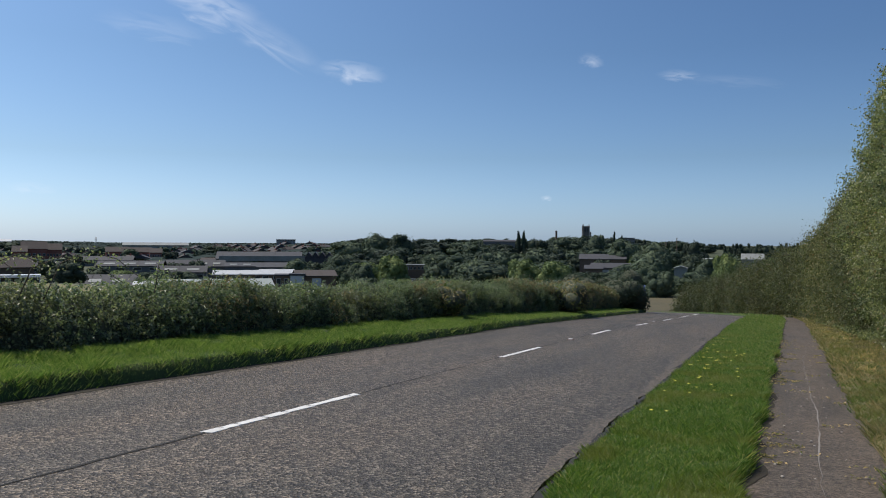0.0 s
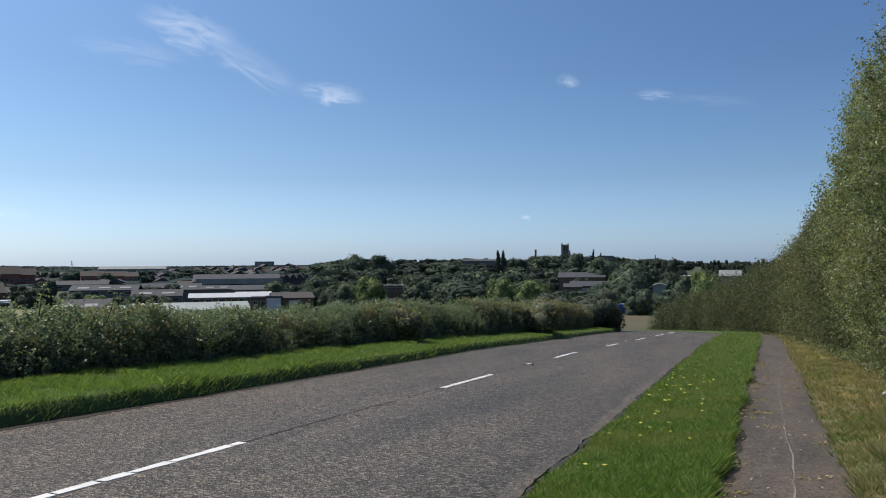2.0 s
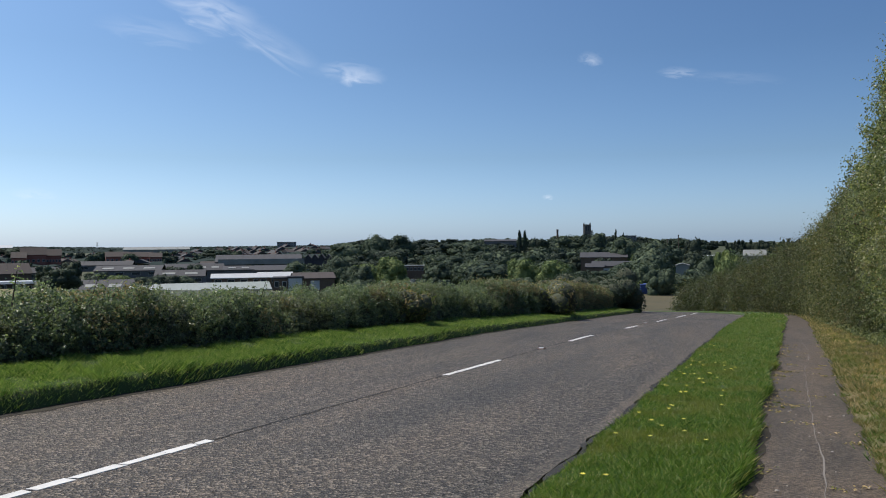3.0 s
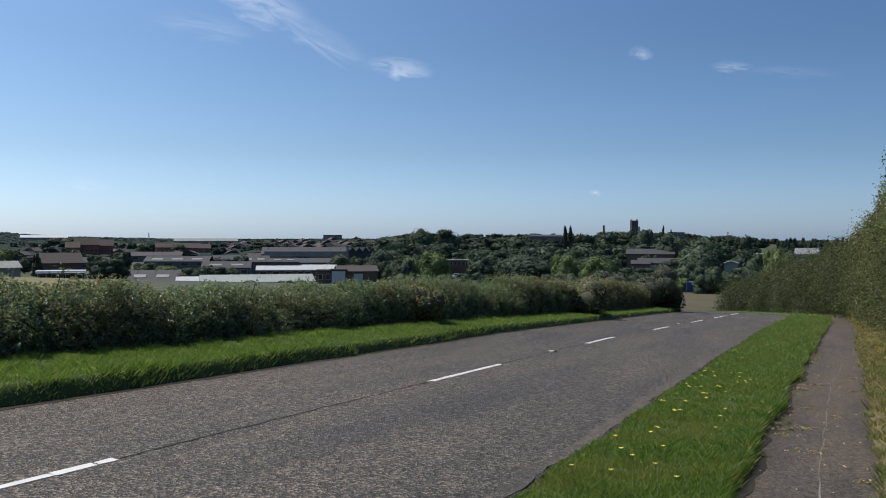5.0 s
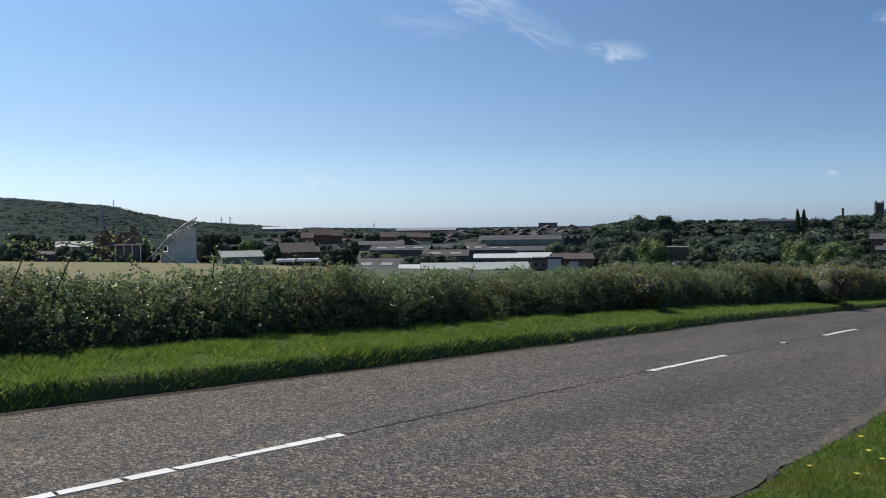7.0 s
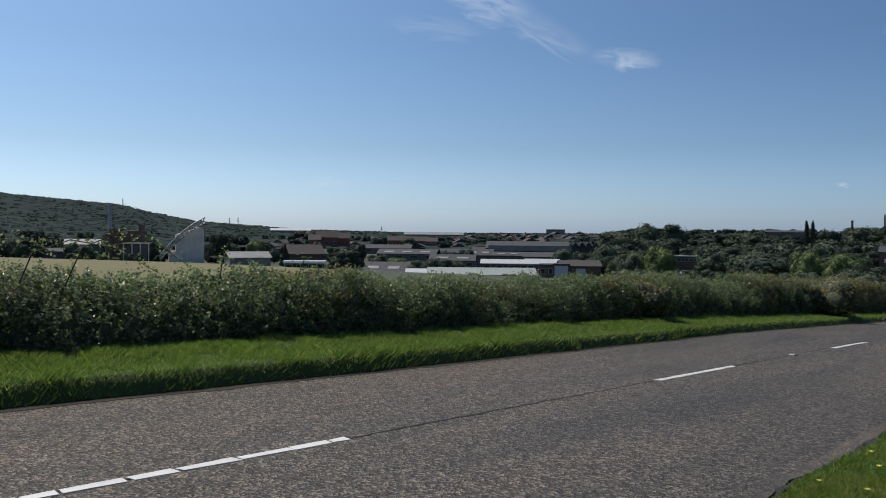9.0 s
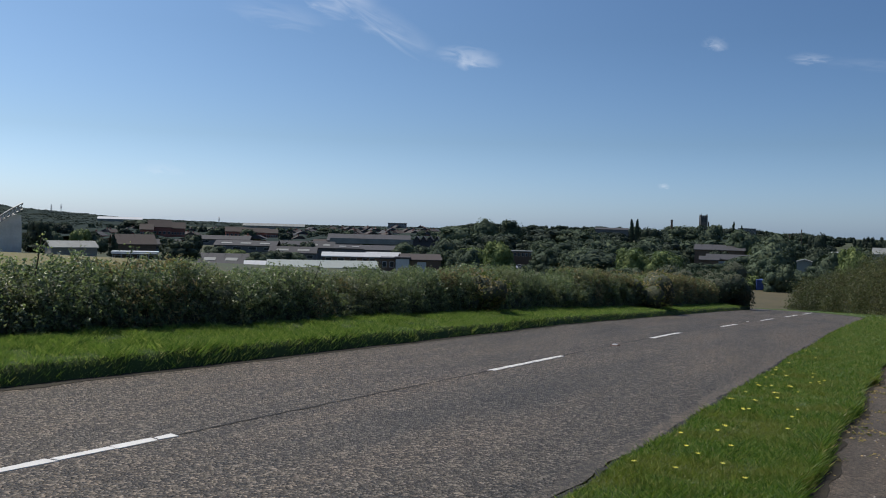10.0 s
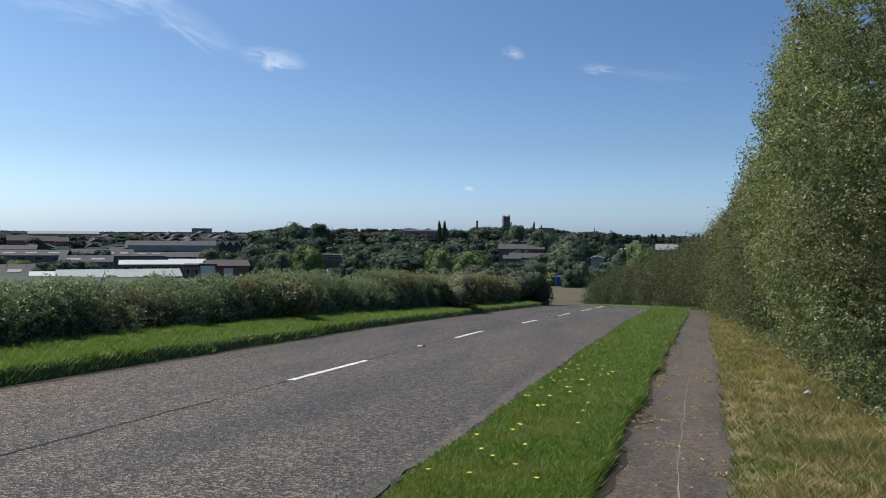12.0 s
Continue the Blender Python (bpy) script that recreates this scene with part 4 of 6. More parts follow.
def shed(az, r, w, depth, top, eaves, bottom, name="industrial_shed", label="", wall=None, roof=None, ridge="x", turn=0.0, windows=0, doors=0, skylights=0, group="", sink=3.0, category="shed"):
    """A pitched industrial building by bearing and distance; heights as slopes seen from the road."""
    z0 = level(bottom, r)
    h, e = level(top, r) - z0, level(eaves, r) - z0
    t = thing(name, label, category, facing(az, r, z0, turn), group)
    wall, roof = wall or CLADDING, roof or SLATE
    foot = land1(*spot(az, r)) - z0 - sink
    foot = min(foot, -0.5)
    part("wall", box_bm((-w / 2, 0, foot), (w / 2, depth, e)), wall, t)
    bm = bmesh.new()
    if ridge == "x":
        outline = [(-0.5, e - 0.15), (depth / 2, h), (depth + 0.5, e - 0.15), (depth + 0.5, e + 0.15), (depth / 2, h + 0.35), (-0.5, e + 0.15)]
        prism(bm, outline, -w / 2 - 0.5, w / 2 + 0.5)
        bmesh.ops.rotate(bm, verts=bm.verts, cent=(0, 0, 0), matrix=Matrix.Rotation(radians(90), 3, "Z"))
        bmesh.ops.scale(bm, verts=bm.verts, vec=(-1, 1, 1))
        bmesh.ops.recalc_face_normals(bm, faces=bm.faces)
    else:
        prism(bm, [(-w / 2 - 0.4, e - 0.15), (0, h), (w / 2 + 0.4, e - 0.15), (w / 2 + 0.4, e + 0.15), (0, h + 0.35), (-w / 2 - 0.4, e + 0.15)], -0.5, depth + 0.5)
        g_ = bmesh.new()
        prism(g_, [(-w / 2, e - 0.2), (w / 2, e - 0.2), (0, h)], 0.0, depth)
        part("gable", g_, wall, t)
    rf = part("roof", bm, roof, t)
    if ridge == "x":
        s = (h - e) / (depth / 2)
        for k in range(int(w / 6)):
            xx = -w / 2 + 3 + k * 6.0
            b2 = bmesh.new()
            prism(b2, [(-0.1, e + 0.15), (depth / 2 - 0.2, h + 0.33), (depth / 2 - 0.2, h + 0.45), (-0.1, e + 0.27)], xx - 0.12, xx + 0.12)
            bmesh.ops.rotate(b2, verts=b2.verts, cent=(0, 0, 0), matrix=Matrix.Rotation(radians(90), 3, "Z"))
            bmesh.ops.scale(b2, verts=b2.verts, vec=(-1, 1, 1))
            part("roof_rib", b2, roof, rf)
        for k in range(skylights):
            xx = -w / 2 + (k + 0.6) * w / (skylights + 0.2)
            y0, y1 = depth * 0.12, depth * 0.26
            b2 = bmesh.new()
            prism(b2, [(y0, e + s * y0 + 0.3), (y1, e + s * y1 + 0.3), (y1, e + s * y1 + 0.5), (y0, e + s * y0 + 0.5)], xx - w * 0.16 / max(1, skylights) * 1.6, xx + w * 0.16 / max(1, skylights) * 1.6)
            bmesh.ops.rotate(b2, verts=b2.verts, cent=(0, 0, 0), matrix=Matrix.Rotation(radians(90), 3, "Z"))
            bmesh.ops.scale(b2, verts=b2.verts, vec=(-1, 1, 1))
            bmesh.ops.recalc_face_normals(b2, faces=b2.faces)
            part("skylight", b2, PALESHEET, rf)
    for k in range(windows):
        window(t, -w / 2 + (k + 0.5) * w / windows, max(1.0, e * 0.45), w / windows * 0.5, min(1.6, e * 0.35))
    for k in range(doors):
        xx = -w / 2 + (k + 0.5) * w / max(doors, 1)
        part("door", box_bm((xx - 1.6, -0.1, -0.4), (xx + 1.6, 0.05, min(3.4, e * 0.8))), WHITESHEET, t)
    return t


def flat_block(az, r, w, depth, top, bottom, name, label, wall, rows=2, cols=5, category="building", parapet=None, sink=3.0, turn=0.0):
    """A flat-roofed building with rows of windows."""
    z0 = level(bottom, r)
    h = level(top, r) - z0
    t = thing(name, label, category, facing(az, r, z0, turn))
    foot = min(land1(*spot(az, r)) - z0 - sink, -0.5)
    part("wall", box_bm((-w / 2, 0, foot), (w / 2, depth, h - 0.5)), wall, t)
    part("roof", box_bm((-w / 2 - 0.3, -0.3, h - 0.5), (w / 2 + 0.3, depth + 0.3, h), 0.05), parapet or SLATE, t)
    for j in range(rows):
        for i in range(cols):
            window(t, -w / 2 + (i + 0.5) * w / cols, h * (j + 0.3) / max(rows, 1) - 0.3, w / cols * 0.5, h / max(rows, 1) * 0.42)
    return t


# sheds and roofs just below the field
shed(35.1, 262, 33.5, 12, -0.0455, -0.0525, -0.0620, "industrial_shed", "long low shed with a pale green sheet roof", RENDERWALL, GREENSHEET, turn=6)
shed(41.2, 300, 24, 18, -0.0395, -0.0500, -0.0560, "industrial_shed", "dark-roofed shed with pale skylights", BROWNBRICK, SLATE, skylights=3, turn=-8)
shed(38.9, 275, 13, 9, -0.0470, -0.0520, -0.0580, "industrial_shed", "low lean-to with a white roof", BROWNBRICK, WHITESHEET)
shed(33.6, 345, 20, 9, -0.0345, -0.0385, -0.0480, "industrial_shed", "brick unit with a bright white roof", BROWNBRICK, WHITESHEET, windows=4)
shed(31.2, 335, 13, 9, -0.0335, -0.0385, -0.0480, "industrial_shed", "brick unit with a rounded white roof", BROWNBRICK, WHITESHEET, windows=3)
flat_block(30.6, 300, 8, 10, -0.0385, -0.0530, "workshop", "brown brick workshop with white windows", BROWNBRICK, 1, 3)
shed(28.6, 300, 14, 14, -0.0350, -0.0405, -0.0530, "workshop", "dark brick workshop with tall white doors", BROWNBRICK, TILE, doors=1, turn=8, category="workshop")
part("loading_door", box_bm((-2.3, -0.12, 0), (2.3, 0.05, 4.0)), WHITESHEET, flat_block(29.9, 298, 5.2, 6, -0.0375, -0.0535, "workshop", "grey workshop with a tall white loading door", CLADDING, 0, 0))
shed(32.2, 490, 48, 30, -0.0125, -0.0200, -0.0330, "warehouse", "large grey warehouse with a pale front fascia", CLADDING, SLATE, category="warehouse")
part("fascia", box_bm((-24, -0.7, level(-0.0225, 488)), (24, -0.3, level(-0.0165, 488))), PALESHEET, thing("warehouse_fascia", "pale grey cladding band along a warehouse", "fascia", Matrix.Translation((*spot(32.0, 486), 0)) @ Matrix.Rotation(radians(32.0), 4, "Z")))
for k in range(4):
    shed(29.0 - 0.45 * k, 480, 3.9, 26, -0.0125, -0.0180, -0.0330, "sawtooth_bay", "dark sawtooth roof bay with pale glazing", SLATE, SLATE, ridge="y", group="sawtooth bays", category="workshop")
for k in range(2):
    shed(35.4 - 1.9 * k, 400 - 10 * k, 13, 14, -0.0225 - 0.003 * k, -0.0290, -0.0380, "industrial_shed", "dark sheet-roofed unit with pale skylights", CLADDING, SLATE, skylights=2)
shed(33.0, 440, 50, 20, -0.0255, -0.0300, -0.0400, "warehouse", "long dark low warehouse in the valley", CLADDING, SLATE, category="warehouse")
flat_block(30.35, 1000, 22, 14, 0.0030, -0.0075, "flats", "grey block of flats on the skyline", PALESHEET, 4, 7, "building")
flat_block(22.0, 450, 12.3, 8, -0.0262, -0.0340, "low_building", "low building with a pale roof edge", BROWNBRICK, 1, 6, parapet=PALESHEET)
shed(47.0, 380, 17.0, 14, -0.0186, -0.0290, -0.0330, "industrial_shed", "low brick shed with a brown tiled roof", BROWNBRICK, TILE, turn=12)
shed(50.5, 290, 13.6, 10, -0.0274, -0.0335, -0.0436, "industrial_shed", "cream shed with a corrugated pale roof and dark door", RENDERWALL, PALESHEET, skylights=0, turn=14)
ver = flat_block(47.0, 268, 12.9, 7, -0.0369, -0.0493, "pavilion", "low pavilion with a white roof edge and posts", BROWNBRICK, 1, 4, parapet=WHITESHEET)
for k in range(6):
    part("post", box_bm((-6.2 + k * 2.48, -1.6, -0.4), (-6.06 + k * 2.48, -1.46, 2.7)), WHITESHEET, ver)
part("canopy", box_bm((-6.5, -1.9, 2.62), (6.5, 0, 2.82)), WHITESHEET, ver)
shed(60.7, 450, 16, 12, -0.0131, -0.0185, -0.0260, "industrial_shed", "long shed with a pale roof behind the field", CLADDING, PALESHEET)
shed(62.2, 430, 12, 10, -0.0230, -0.0262, -0.0330, "industrial_shed", "low grey shed behind the field", CLADDING, SLATE)
# dark roofs of the lower town
for az, r, w, d_, roof, lights in ((36.3, 520, 30, 16, SLATE, 0), (40.3, 480, 34, 18, SLATE, 3),
                                   (37.2, 370, 20, 12, SLATE, 2), (45.4, 460, 20, 12, SLATE, 0), (34.6, 560, 26, 14, TILE, 0), (41.6, 600, 34, 14, SLATE, 0)):
    zl = land1(*spot(az, r))
    shed(az, r, w, d_, (zl + 6.4 - EYE.z) / r, (zl + 4.0 - EYE.z) / r, (zl - EYE.z) / r, "industrial_shed", "dark-roofed brick unit in the lower town", BROWNBRICK if roof is TILE else CLADDING, roof, skylights=lights, windows=4, turn=(az * 37) % 24 - 12, group="town units")
# red brick buildings and town
for az, r, w, top, eaves, bottom in ((45.6, 650, 16, -0.0013, -0.0090, -0.0222), (44.5, 660, 10, -0.0035, -0.0100, -0.0222), (46.4, 640, 9, -0.0060, -0.0120, -0.0222),
                                     (40.9, 690, 16, -0.0069, -0.0120, -0.0214), (39.6, 700, 18, -0.0075, -0.0125, -0.0214), (38.6, 680, 9, -0.0085, -0.0130, -0.0214)):
    shed(az, r, w, 12, top, eaves, bottom, "brick_building", "large red brick building with a tiled roof", BRICK, TILE, windows=5, group="red brick buildings", category="building", turn=random.uniform(-15, 15))
shed(38.5, 1300, 92, 40, -0.0017, -0.0045, -0.0090, "warehouse", "long pale blue-grey warehouse far off", PALESHEET, PALESHEET, category="warehouse")
shed(48.0, 1500, 70, 40, 0.0015, -0.0010, -0.0060, "warehouse", "long pale warehouse below the hills", PALESHEET, WHITESHEET, category="warehouse")
town = np.random.default_rng(33)


def house(az, r, turn, w, d, wall, roof):
    z0 = land1(*spot(az, r))
    t = thing("house", "two-storey brick house with a tiled roof", "house", facing(az, r, z0, turn), "town houses")
    part("wall", box_bm((-w / 2, 0, -1), (w / 2, d, 5.0)), wall, t)
    g_ = bmesh.new()
    prism(g_, [(-w / 2 - 0.3, 4.9), (w / 2 + 0.3, 4.9), (0, 7.6)], -0.3, d + 0.3)
    rf = part("roof", g_, roof, t)
    part("chimney", box_bm((-0.9, d * 0.3, 6.2), (-0.1, d * 0.3 + 0.9, 8.7)), BRICK, rf)
    for i in (-1, 1):
        for j in (0.9, 3.3):
            window(t, i * w * 0.24, j, 1.3, 1.2)
    return t


made = []
for k in range(9):
    made.append(house(30, 800, town.uniform(-40, 40), town.uniform(8, 14), town.uniform(7, 9), BRICK if k % 3 else RENDERWALL, (TILE, SLATE, TILE)[k % 3]))
for k in range(85):
    az = town.uniform(26.5, 50) if k > 30 else town.uniform(26.5, 37)
    r = town.uniform(620, 1050) if k > 30 else town.uniform(760, 900)
    x, y = spot(az, r)
    src = made[k % 9]
    m = Matrix.Translation((x, y, land1(x, y) - 0.3)) @ Matrix.Rotation(radians(az + town.uniform(-60, 60)), 4, "Z")
    if k < 9:
        src.matrix_world = m
    else:
        copy_thing(src, m)
shed(16.1, 900, 34, 16, 0.0036, 0.0018, -0.0080, "long_building", "long low building on the wooded skyline", CLADDING, SLATE, category="building")
flat_block(7.7, 850, 16, 14, 0.0070, -0.004, "building", "grey stepped building among trees on the hill", CLADDING, 3, 5)
shed(9.3, 485, 26, 20, -0.0132, -0.0185, -0.0300, "industrial_shed", "grey industrial roof among the trees", BROWNBRICK, SLATE)
shed(8.8, 400, 18, 14, -0.0240, -0.0290, -0.0380, "industrial_shed", "dark industrial unit with white doors", BROWNBRICK, SLATE, doors=4)
shed(9.9, 395, 8, 10, -0.0265, -0.0300, -0.0380, "industrial_shed", "low unit with a brown front", BROWNBRICK, SLATE)
shed(4.3, 420, 6.2, 10, -0.0262, -0.0282, -0.0400, "industrial_shed", "tall pale grey shed among the trees", PALESHEET, PALESHEET, ridge="y")
shed(-0.10, 500, 11.5, 14, -0.0112, -0.0172, -0.0240, "industrial_shed", "pale corrugated roof behind the hedgerow", RENDERWALL, PALESHEET, skylights=0)
shed(2.8, 520, 8.5, 10, -0.0170, -0.0195, -0.0260, "industrial_shed", "low white-roofed shed among trees", PALESHEET, WHITESHEET)
# parked cars, far off


def far_car(az, r, turn):
    x, y = spot(az, r)
    t = thing("parked_car", "small pale car parked in the valley", "car", Matrix.Translation((x, y, land1(x, y))) @ Matrix.Rotation(radians(az + turn), 4, "Z"), "parked cars")
    bm = bmesh.new()
    prism(bm, [(-2.1, 0.3), (2.1, 0.3), (2.15, 0.8), (1.2, 0.95), (0.6, 1.45), (-1.1, 1.45), (-1.8, 0.95), (-2.15, 0.85)], -0.85, 0.85)
    part("body", bm, CARPAINT, t)
    part("window", box_bm((-1.2, -0.87, 0.98), (0.75, -0.84, 1.36)), PANE, t)
    for xx in (-1.3, 1.3):
        for yy in (-0.8, 0.8):
            part("wheel", rod(bmesh.new(), (xx, yy - 0.1, 0.32), (xx, yy + 0.1, 0.32), 0.32, 0.32, 12), RUBBER, t)
    return t


car = far_car(26.7, 430, 20)
for k in range(26):
    az, r = (random.uniform(26.1, 27.4), random.uniform(415, 450)) if k < 11 else (random.uniform(20.3, 22.4), random.uniform(395, 425))
    x, y = spot(az, r)
    copy_thing(car, Matrix.Translation((x, y, land1(x, y))) @ Matrix.Rotation(random.choice((0.2, 0.35, 1.7, 1.9)), 4, "Z"))
# church tower and chimneys on the hill
zt = land1(*spot(10.35, 1000))
ht = level(0.0212, 1000) - zt
church = thing("church", "dark stone church with a tall pinnacled tower", "church", facing(10.35, 1000, zt, 12))
tw = part("tower", box_bm((-3.3, -3.3, -2), (3.3, 3.3, ht - 1.6)), STONE, church)
for sx in (-1, 1):
    for sy in (-1, 1):
        part("buttress", box_bm((sx * 3.3 - 0.6, sy * 3.3 - 0.6, -2), (sx * 3.3 + 0.6, sy * 3.3 + 0.6, ht - 1.0)), STONE, tw)
        part("pinnacle", rod(bmesh.new(), (sx * 3.3, sy * 3.3, ht - 1.0), (sx * 3.3, sy * 3.3, ht + 1.6), 0.62, 0.08, 8), STONE, tw)
for sx, sy in ((1, 0), (-1, 0), (0, 1), (0, -1)):
    for q in (-1.6, -0.53, 0.53, 1.6):
        cx, cy = sx * 3.2 + (q if sx == 0 else 0), sy * 3.2 + (q if sy == 0 else 0)
        part("merlon", box_bm((cx - 0.35, cy - 0.35, ht - 1.7), (cx + 0.35, cy + 0.35, ht - 0.6)), STONE, tw)
for q in (-1.2, 1.2):
    part("belfry_opening", box_bm((q - 0.6, -3.36, ht - 8), (q + 0.6, -3.2, ht - 3)), PANE, tw)
bm = bmesh.new()
prism(bm, [(-4.5, -2), (4.5, -2), (4.5, ht * 0.34), (0, ht * 0.46), (-4.5, ht * 0.34)], 0, 26)
bmesh.ops.rotate(bm, verts=bm.verts, cent=(0, 0, 0), matrix=Matrix.Rotation(radians(-90), 3, "Z"))
part("nave", bm, STONE, church)
part("stair_turret", rod(bmesh.new(), (5.2, -2.5, -2), (5.2, -2.5, level(0.0135, 1000) - zt), 1.0, 0.8, 8), STONE, church)
part("stair_turret", rod(bmesh.new(), (7.0, -2.5, -2), (7.0, -2.5, level(0.0115, 1000) - zt), 0.8, 0.1, 8), STONE, church)


def chimney(az, r, width, top, name, label, material, taper=0.85, band=True):
    x, y = spot(az, r)
    z0 = land1(x, y)
    t = thing(name, label, "chimney", Matrix.Translation((x, y, z0)))
    h = level(top, r) - z0
    part("shaft", rod(bmesh.new(), (0, 0, -2), (0, 0, h), width / 2, width / 2 * taper, 16), material, t)
    if band:
        part("rim", rod(bmesh.new(), (0, 0, h - 0.8), (0, 0, h + 0.2), width / 2 * taper + 0.15, width / 2 * taper + 0.15, 16), material, t)
    return t


chimney(12.3, 850, 2.3, 0.0147, "factory_chimney", "tall dark brick factory chimney on the skyline", BROWNBRICK)
chimney(59.12, 420, 1.75, 0.0267, "chimney_stack", "tall pale grey steel chimney stack", STEEL, 0.97)
chimney(4.52, 700, 0.7, 0.0068, "flue", "thin dark flue on the skyline", BROWNBRICK)
chimney(5.2, 720, 0.9, 0.0020, "flue", "thin dark flue on the skyline", BROWNBRICK)


def lattice_mast(az, r, h, w, label):
    x, y = spot(az, r)
    t = thing("pylon", label, "pylon", Matrix.Translation((x, y, land1(x, y) + 4)))
    for sx in (-1, 1):
        for sy in (-1, 1):
            part("leg", rod(bmesh.new(), (sx * w, sy * w, -6), (sx * 0.15, sy * 0.15, h), 0.32, 0.2, 5), STEEL, t)
    for k, q in enumerate((0.6, 0.75, 0.9)):
        part("arm", rod(bmesh.new(), (-w * 1.3, 0, h * q), (w * 1.3, 0, h * q), 0.22, 0.22, 5), STEEL, t)


lattice_mast(58.43, 2200, 16, 1.6, "thin mast on the wooded hill")
lattice_mast(51.92, 1900, 18, 2.2, "distant steel pylon below the hills")
lattice_mast(51.38, 1950, 20, 2.2, "distant steel pylon below the hills")
lattice_mast(42.0, 1600, 15, 2.0, "distant steel pylon beyond the town")

# the old concrete works at the field's edge
zb = level(-0.0392, 310)
works = thing("concrete_works", "derelict concrete block with a sloping lattice conveyor", "works", facing(54.4, 310, zb, 4))
h1 = level(-0.0072, 310) - zb
blk = part("concrete_tower", box_bm((-4.3, 0, -4), (5.2, 8, h1)), CONCRETE, works)
part("low_wall", box_bm((-6.6, 1, -4), (-4.3, 7, h1 * 0.42)), CONCRETE, works)
bm = bmesh.new()
prism(bm, [(-4.3, h1), (5.2, h1), (5.2, h1 + 2.4), (3.6, h1 + 2.6)], 0.3, 7.7)
part("sloping_head", bm, CONCRETE, works)
for k in range(4):
    part("shelf_band", box_bm((-4.42, -0.14, h1 * (k + 0.6) / 4.2), (5.32, 0.0, h1 * (k + 0.6) / 4.2 + 0.28)), CONCRETE, blk)
for k in range(5):
    part("pier", box_bm((-4.4 + k * 2.36, -0.2, -3), (-4.12 + k * 2.36, 0.0, h1)), CONCRETE, blk)
conv = part("conveyor", box_bm((-9.2, 3.2, 0.5), (-9.0, 3.6, 0.9)), STEEL, works)
p0, p1 = Vector((-9.5, -0.6, 1.0)), Vector((5.6, -0.6, level(0.0069, 310) - zb))
segs = 12
for side in (0.0, 2.2):
    for off in (0.0, 2.0):
        for k in range(segs):
            f0, f1 = k / segs, (k + 1) / segs
            bow0, bow1 = 1.4 * math.sin(math.pi * f0), 1.4 * math.sin(math.pi * f1)
            a, b = p0.lerp(p1, f0) + Vector((0, side, off + bow0)), p0.lerp(p1, f1) + Vector((0, side, off + bow1))
            part("chord", rod(bmesh.new(), a, b, 0.21, 0.21, 5), STEEL, conv)
            if off == 0.0:
                part("lattice_bar", rod(bmesh.new(), a, b + Vector((0, 0, 2.0)), 0.13, 0.13, 5), STEEL, conv)
                part("lattice_bar", rod(bmesh.new(), a + Vector((0, 0, 2.0)), a, 0.13, 0.13, 5), STEEL, conv)
bw = thing("brickworks", "rusty brown plant building with bays and pipes", "works", facing(57.9, 330, level(-0.0372, 330), 3))
part("hall", box_bm((-8.6, 2, -4), (-1.0, 12, 10.2), 0.1), RUST, bw)
part("hall", box_bm((-1.0, 4, -4), (6.0, 12, 11.4), 0.1), BROWNBRICK, bw)
part("hopper", rod(bmesh.new(), (-5.5, 3, 7), (-5.5, 3, 11.8), 1.6, 2.4, 10), RUST, bw)
part("hopper", rod(bmesh.new(), (-7.4, 2, -1), (-7.4, 2, 8.2), 1.3, 1.3, 12), RUST, bw)
part("tank", rod(bmesh.new(), (4.0, 5, 11.2), (4.0, 5, 13.4), 1.1, 1.1, 12), RUST, bw)
for k in range(4):
    part("portal_post", box_bm((-2.6 + k * 2.9, -0.3, -3), (-2.2 + k * 2.9, 0.1, 6.6)), CONCRETE, bw)
part("portal_beam", box_bm((-2.9, -0.4, 6.5), (6.8, 0.2, 7.0)), CONCRETE, bw)
for k in range(3):
    part("bay", box_bm((-1.9 + k * 2.9, 1.5, -3), (-0.1 + k * 2.9, 4.2, 5.6)), CLADDING, bw)
part("pipe", rod(bmesh.new(), (-9, 1.2, 5.5), (-2, 1.2, 6.8), 0.25, 0.25, 8), STEEL, bw)
blue = thing("shipping_container", "blue steel container beside the meadow", "container", facing(6.6, 228, land1(*spot(6.6, 228)) + 0.2, 5))
part("shell", box_bm((-1.6, 0, 0), (1.6, 6, 2.6), 0.06), BLUEPAINT, blue)
for k in range(8):
    part("rib", box_bm((-1.5 + k * 0.41, -0.06, 0.1), (-1.38 + k * 0.41, 0.0, 2.5)), BLUEPAINT, blue)


# ---- the low hedge beyond the road ----
hrng = np.random.default_rng(51)
HEDGE_TOP_Y = (-10, 0, 10, 14, 20, 25, 35, 45, 61, 76)
HEDGE_TOP_Z = (1.58, 1.13, 0.69, 0.46, 0.13, 0.0, -0.37, -0.9, -1.95, -2.9)


def hedge_front(y):
    return -9.2 + bend(y, 0.002)


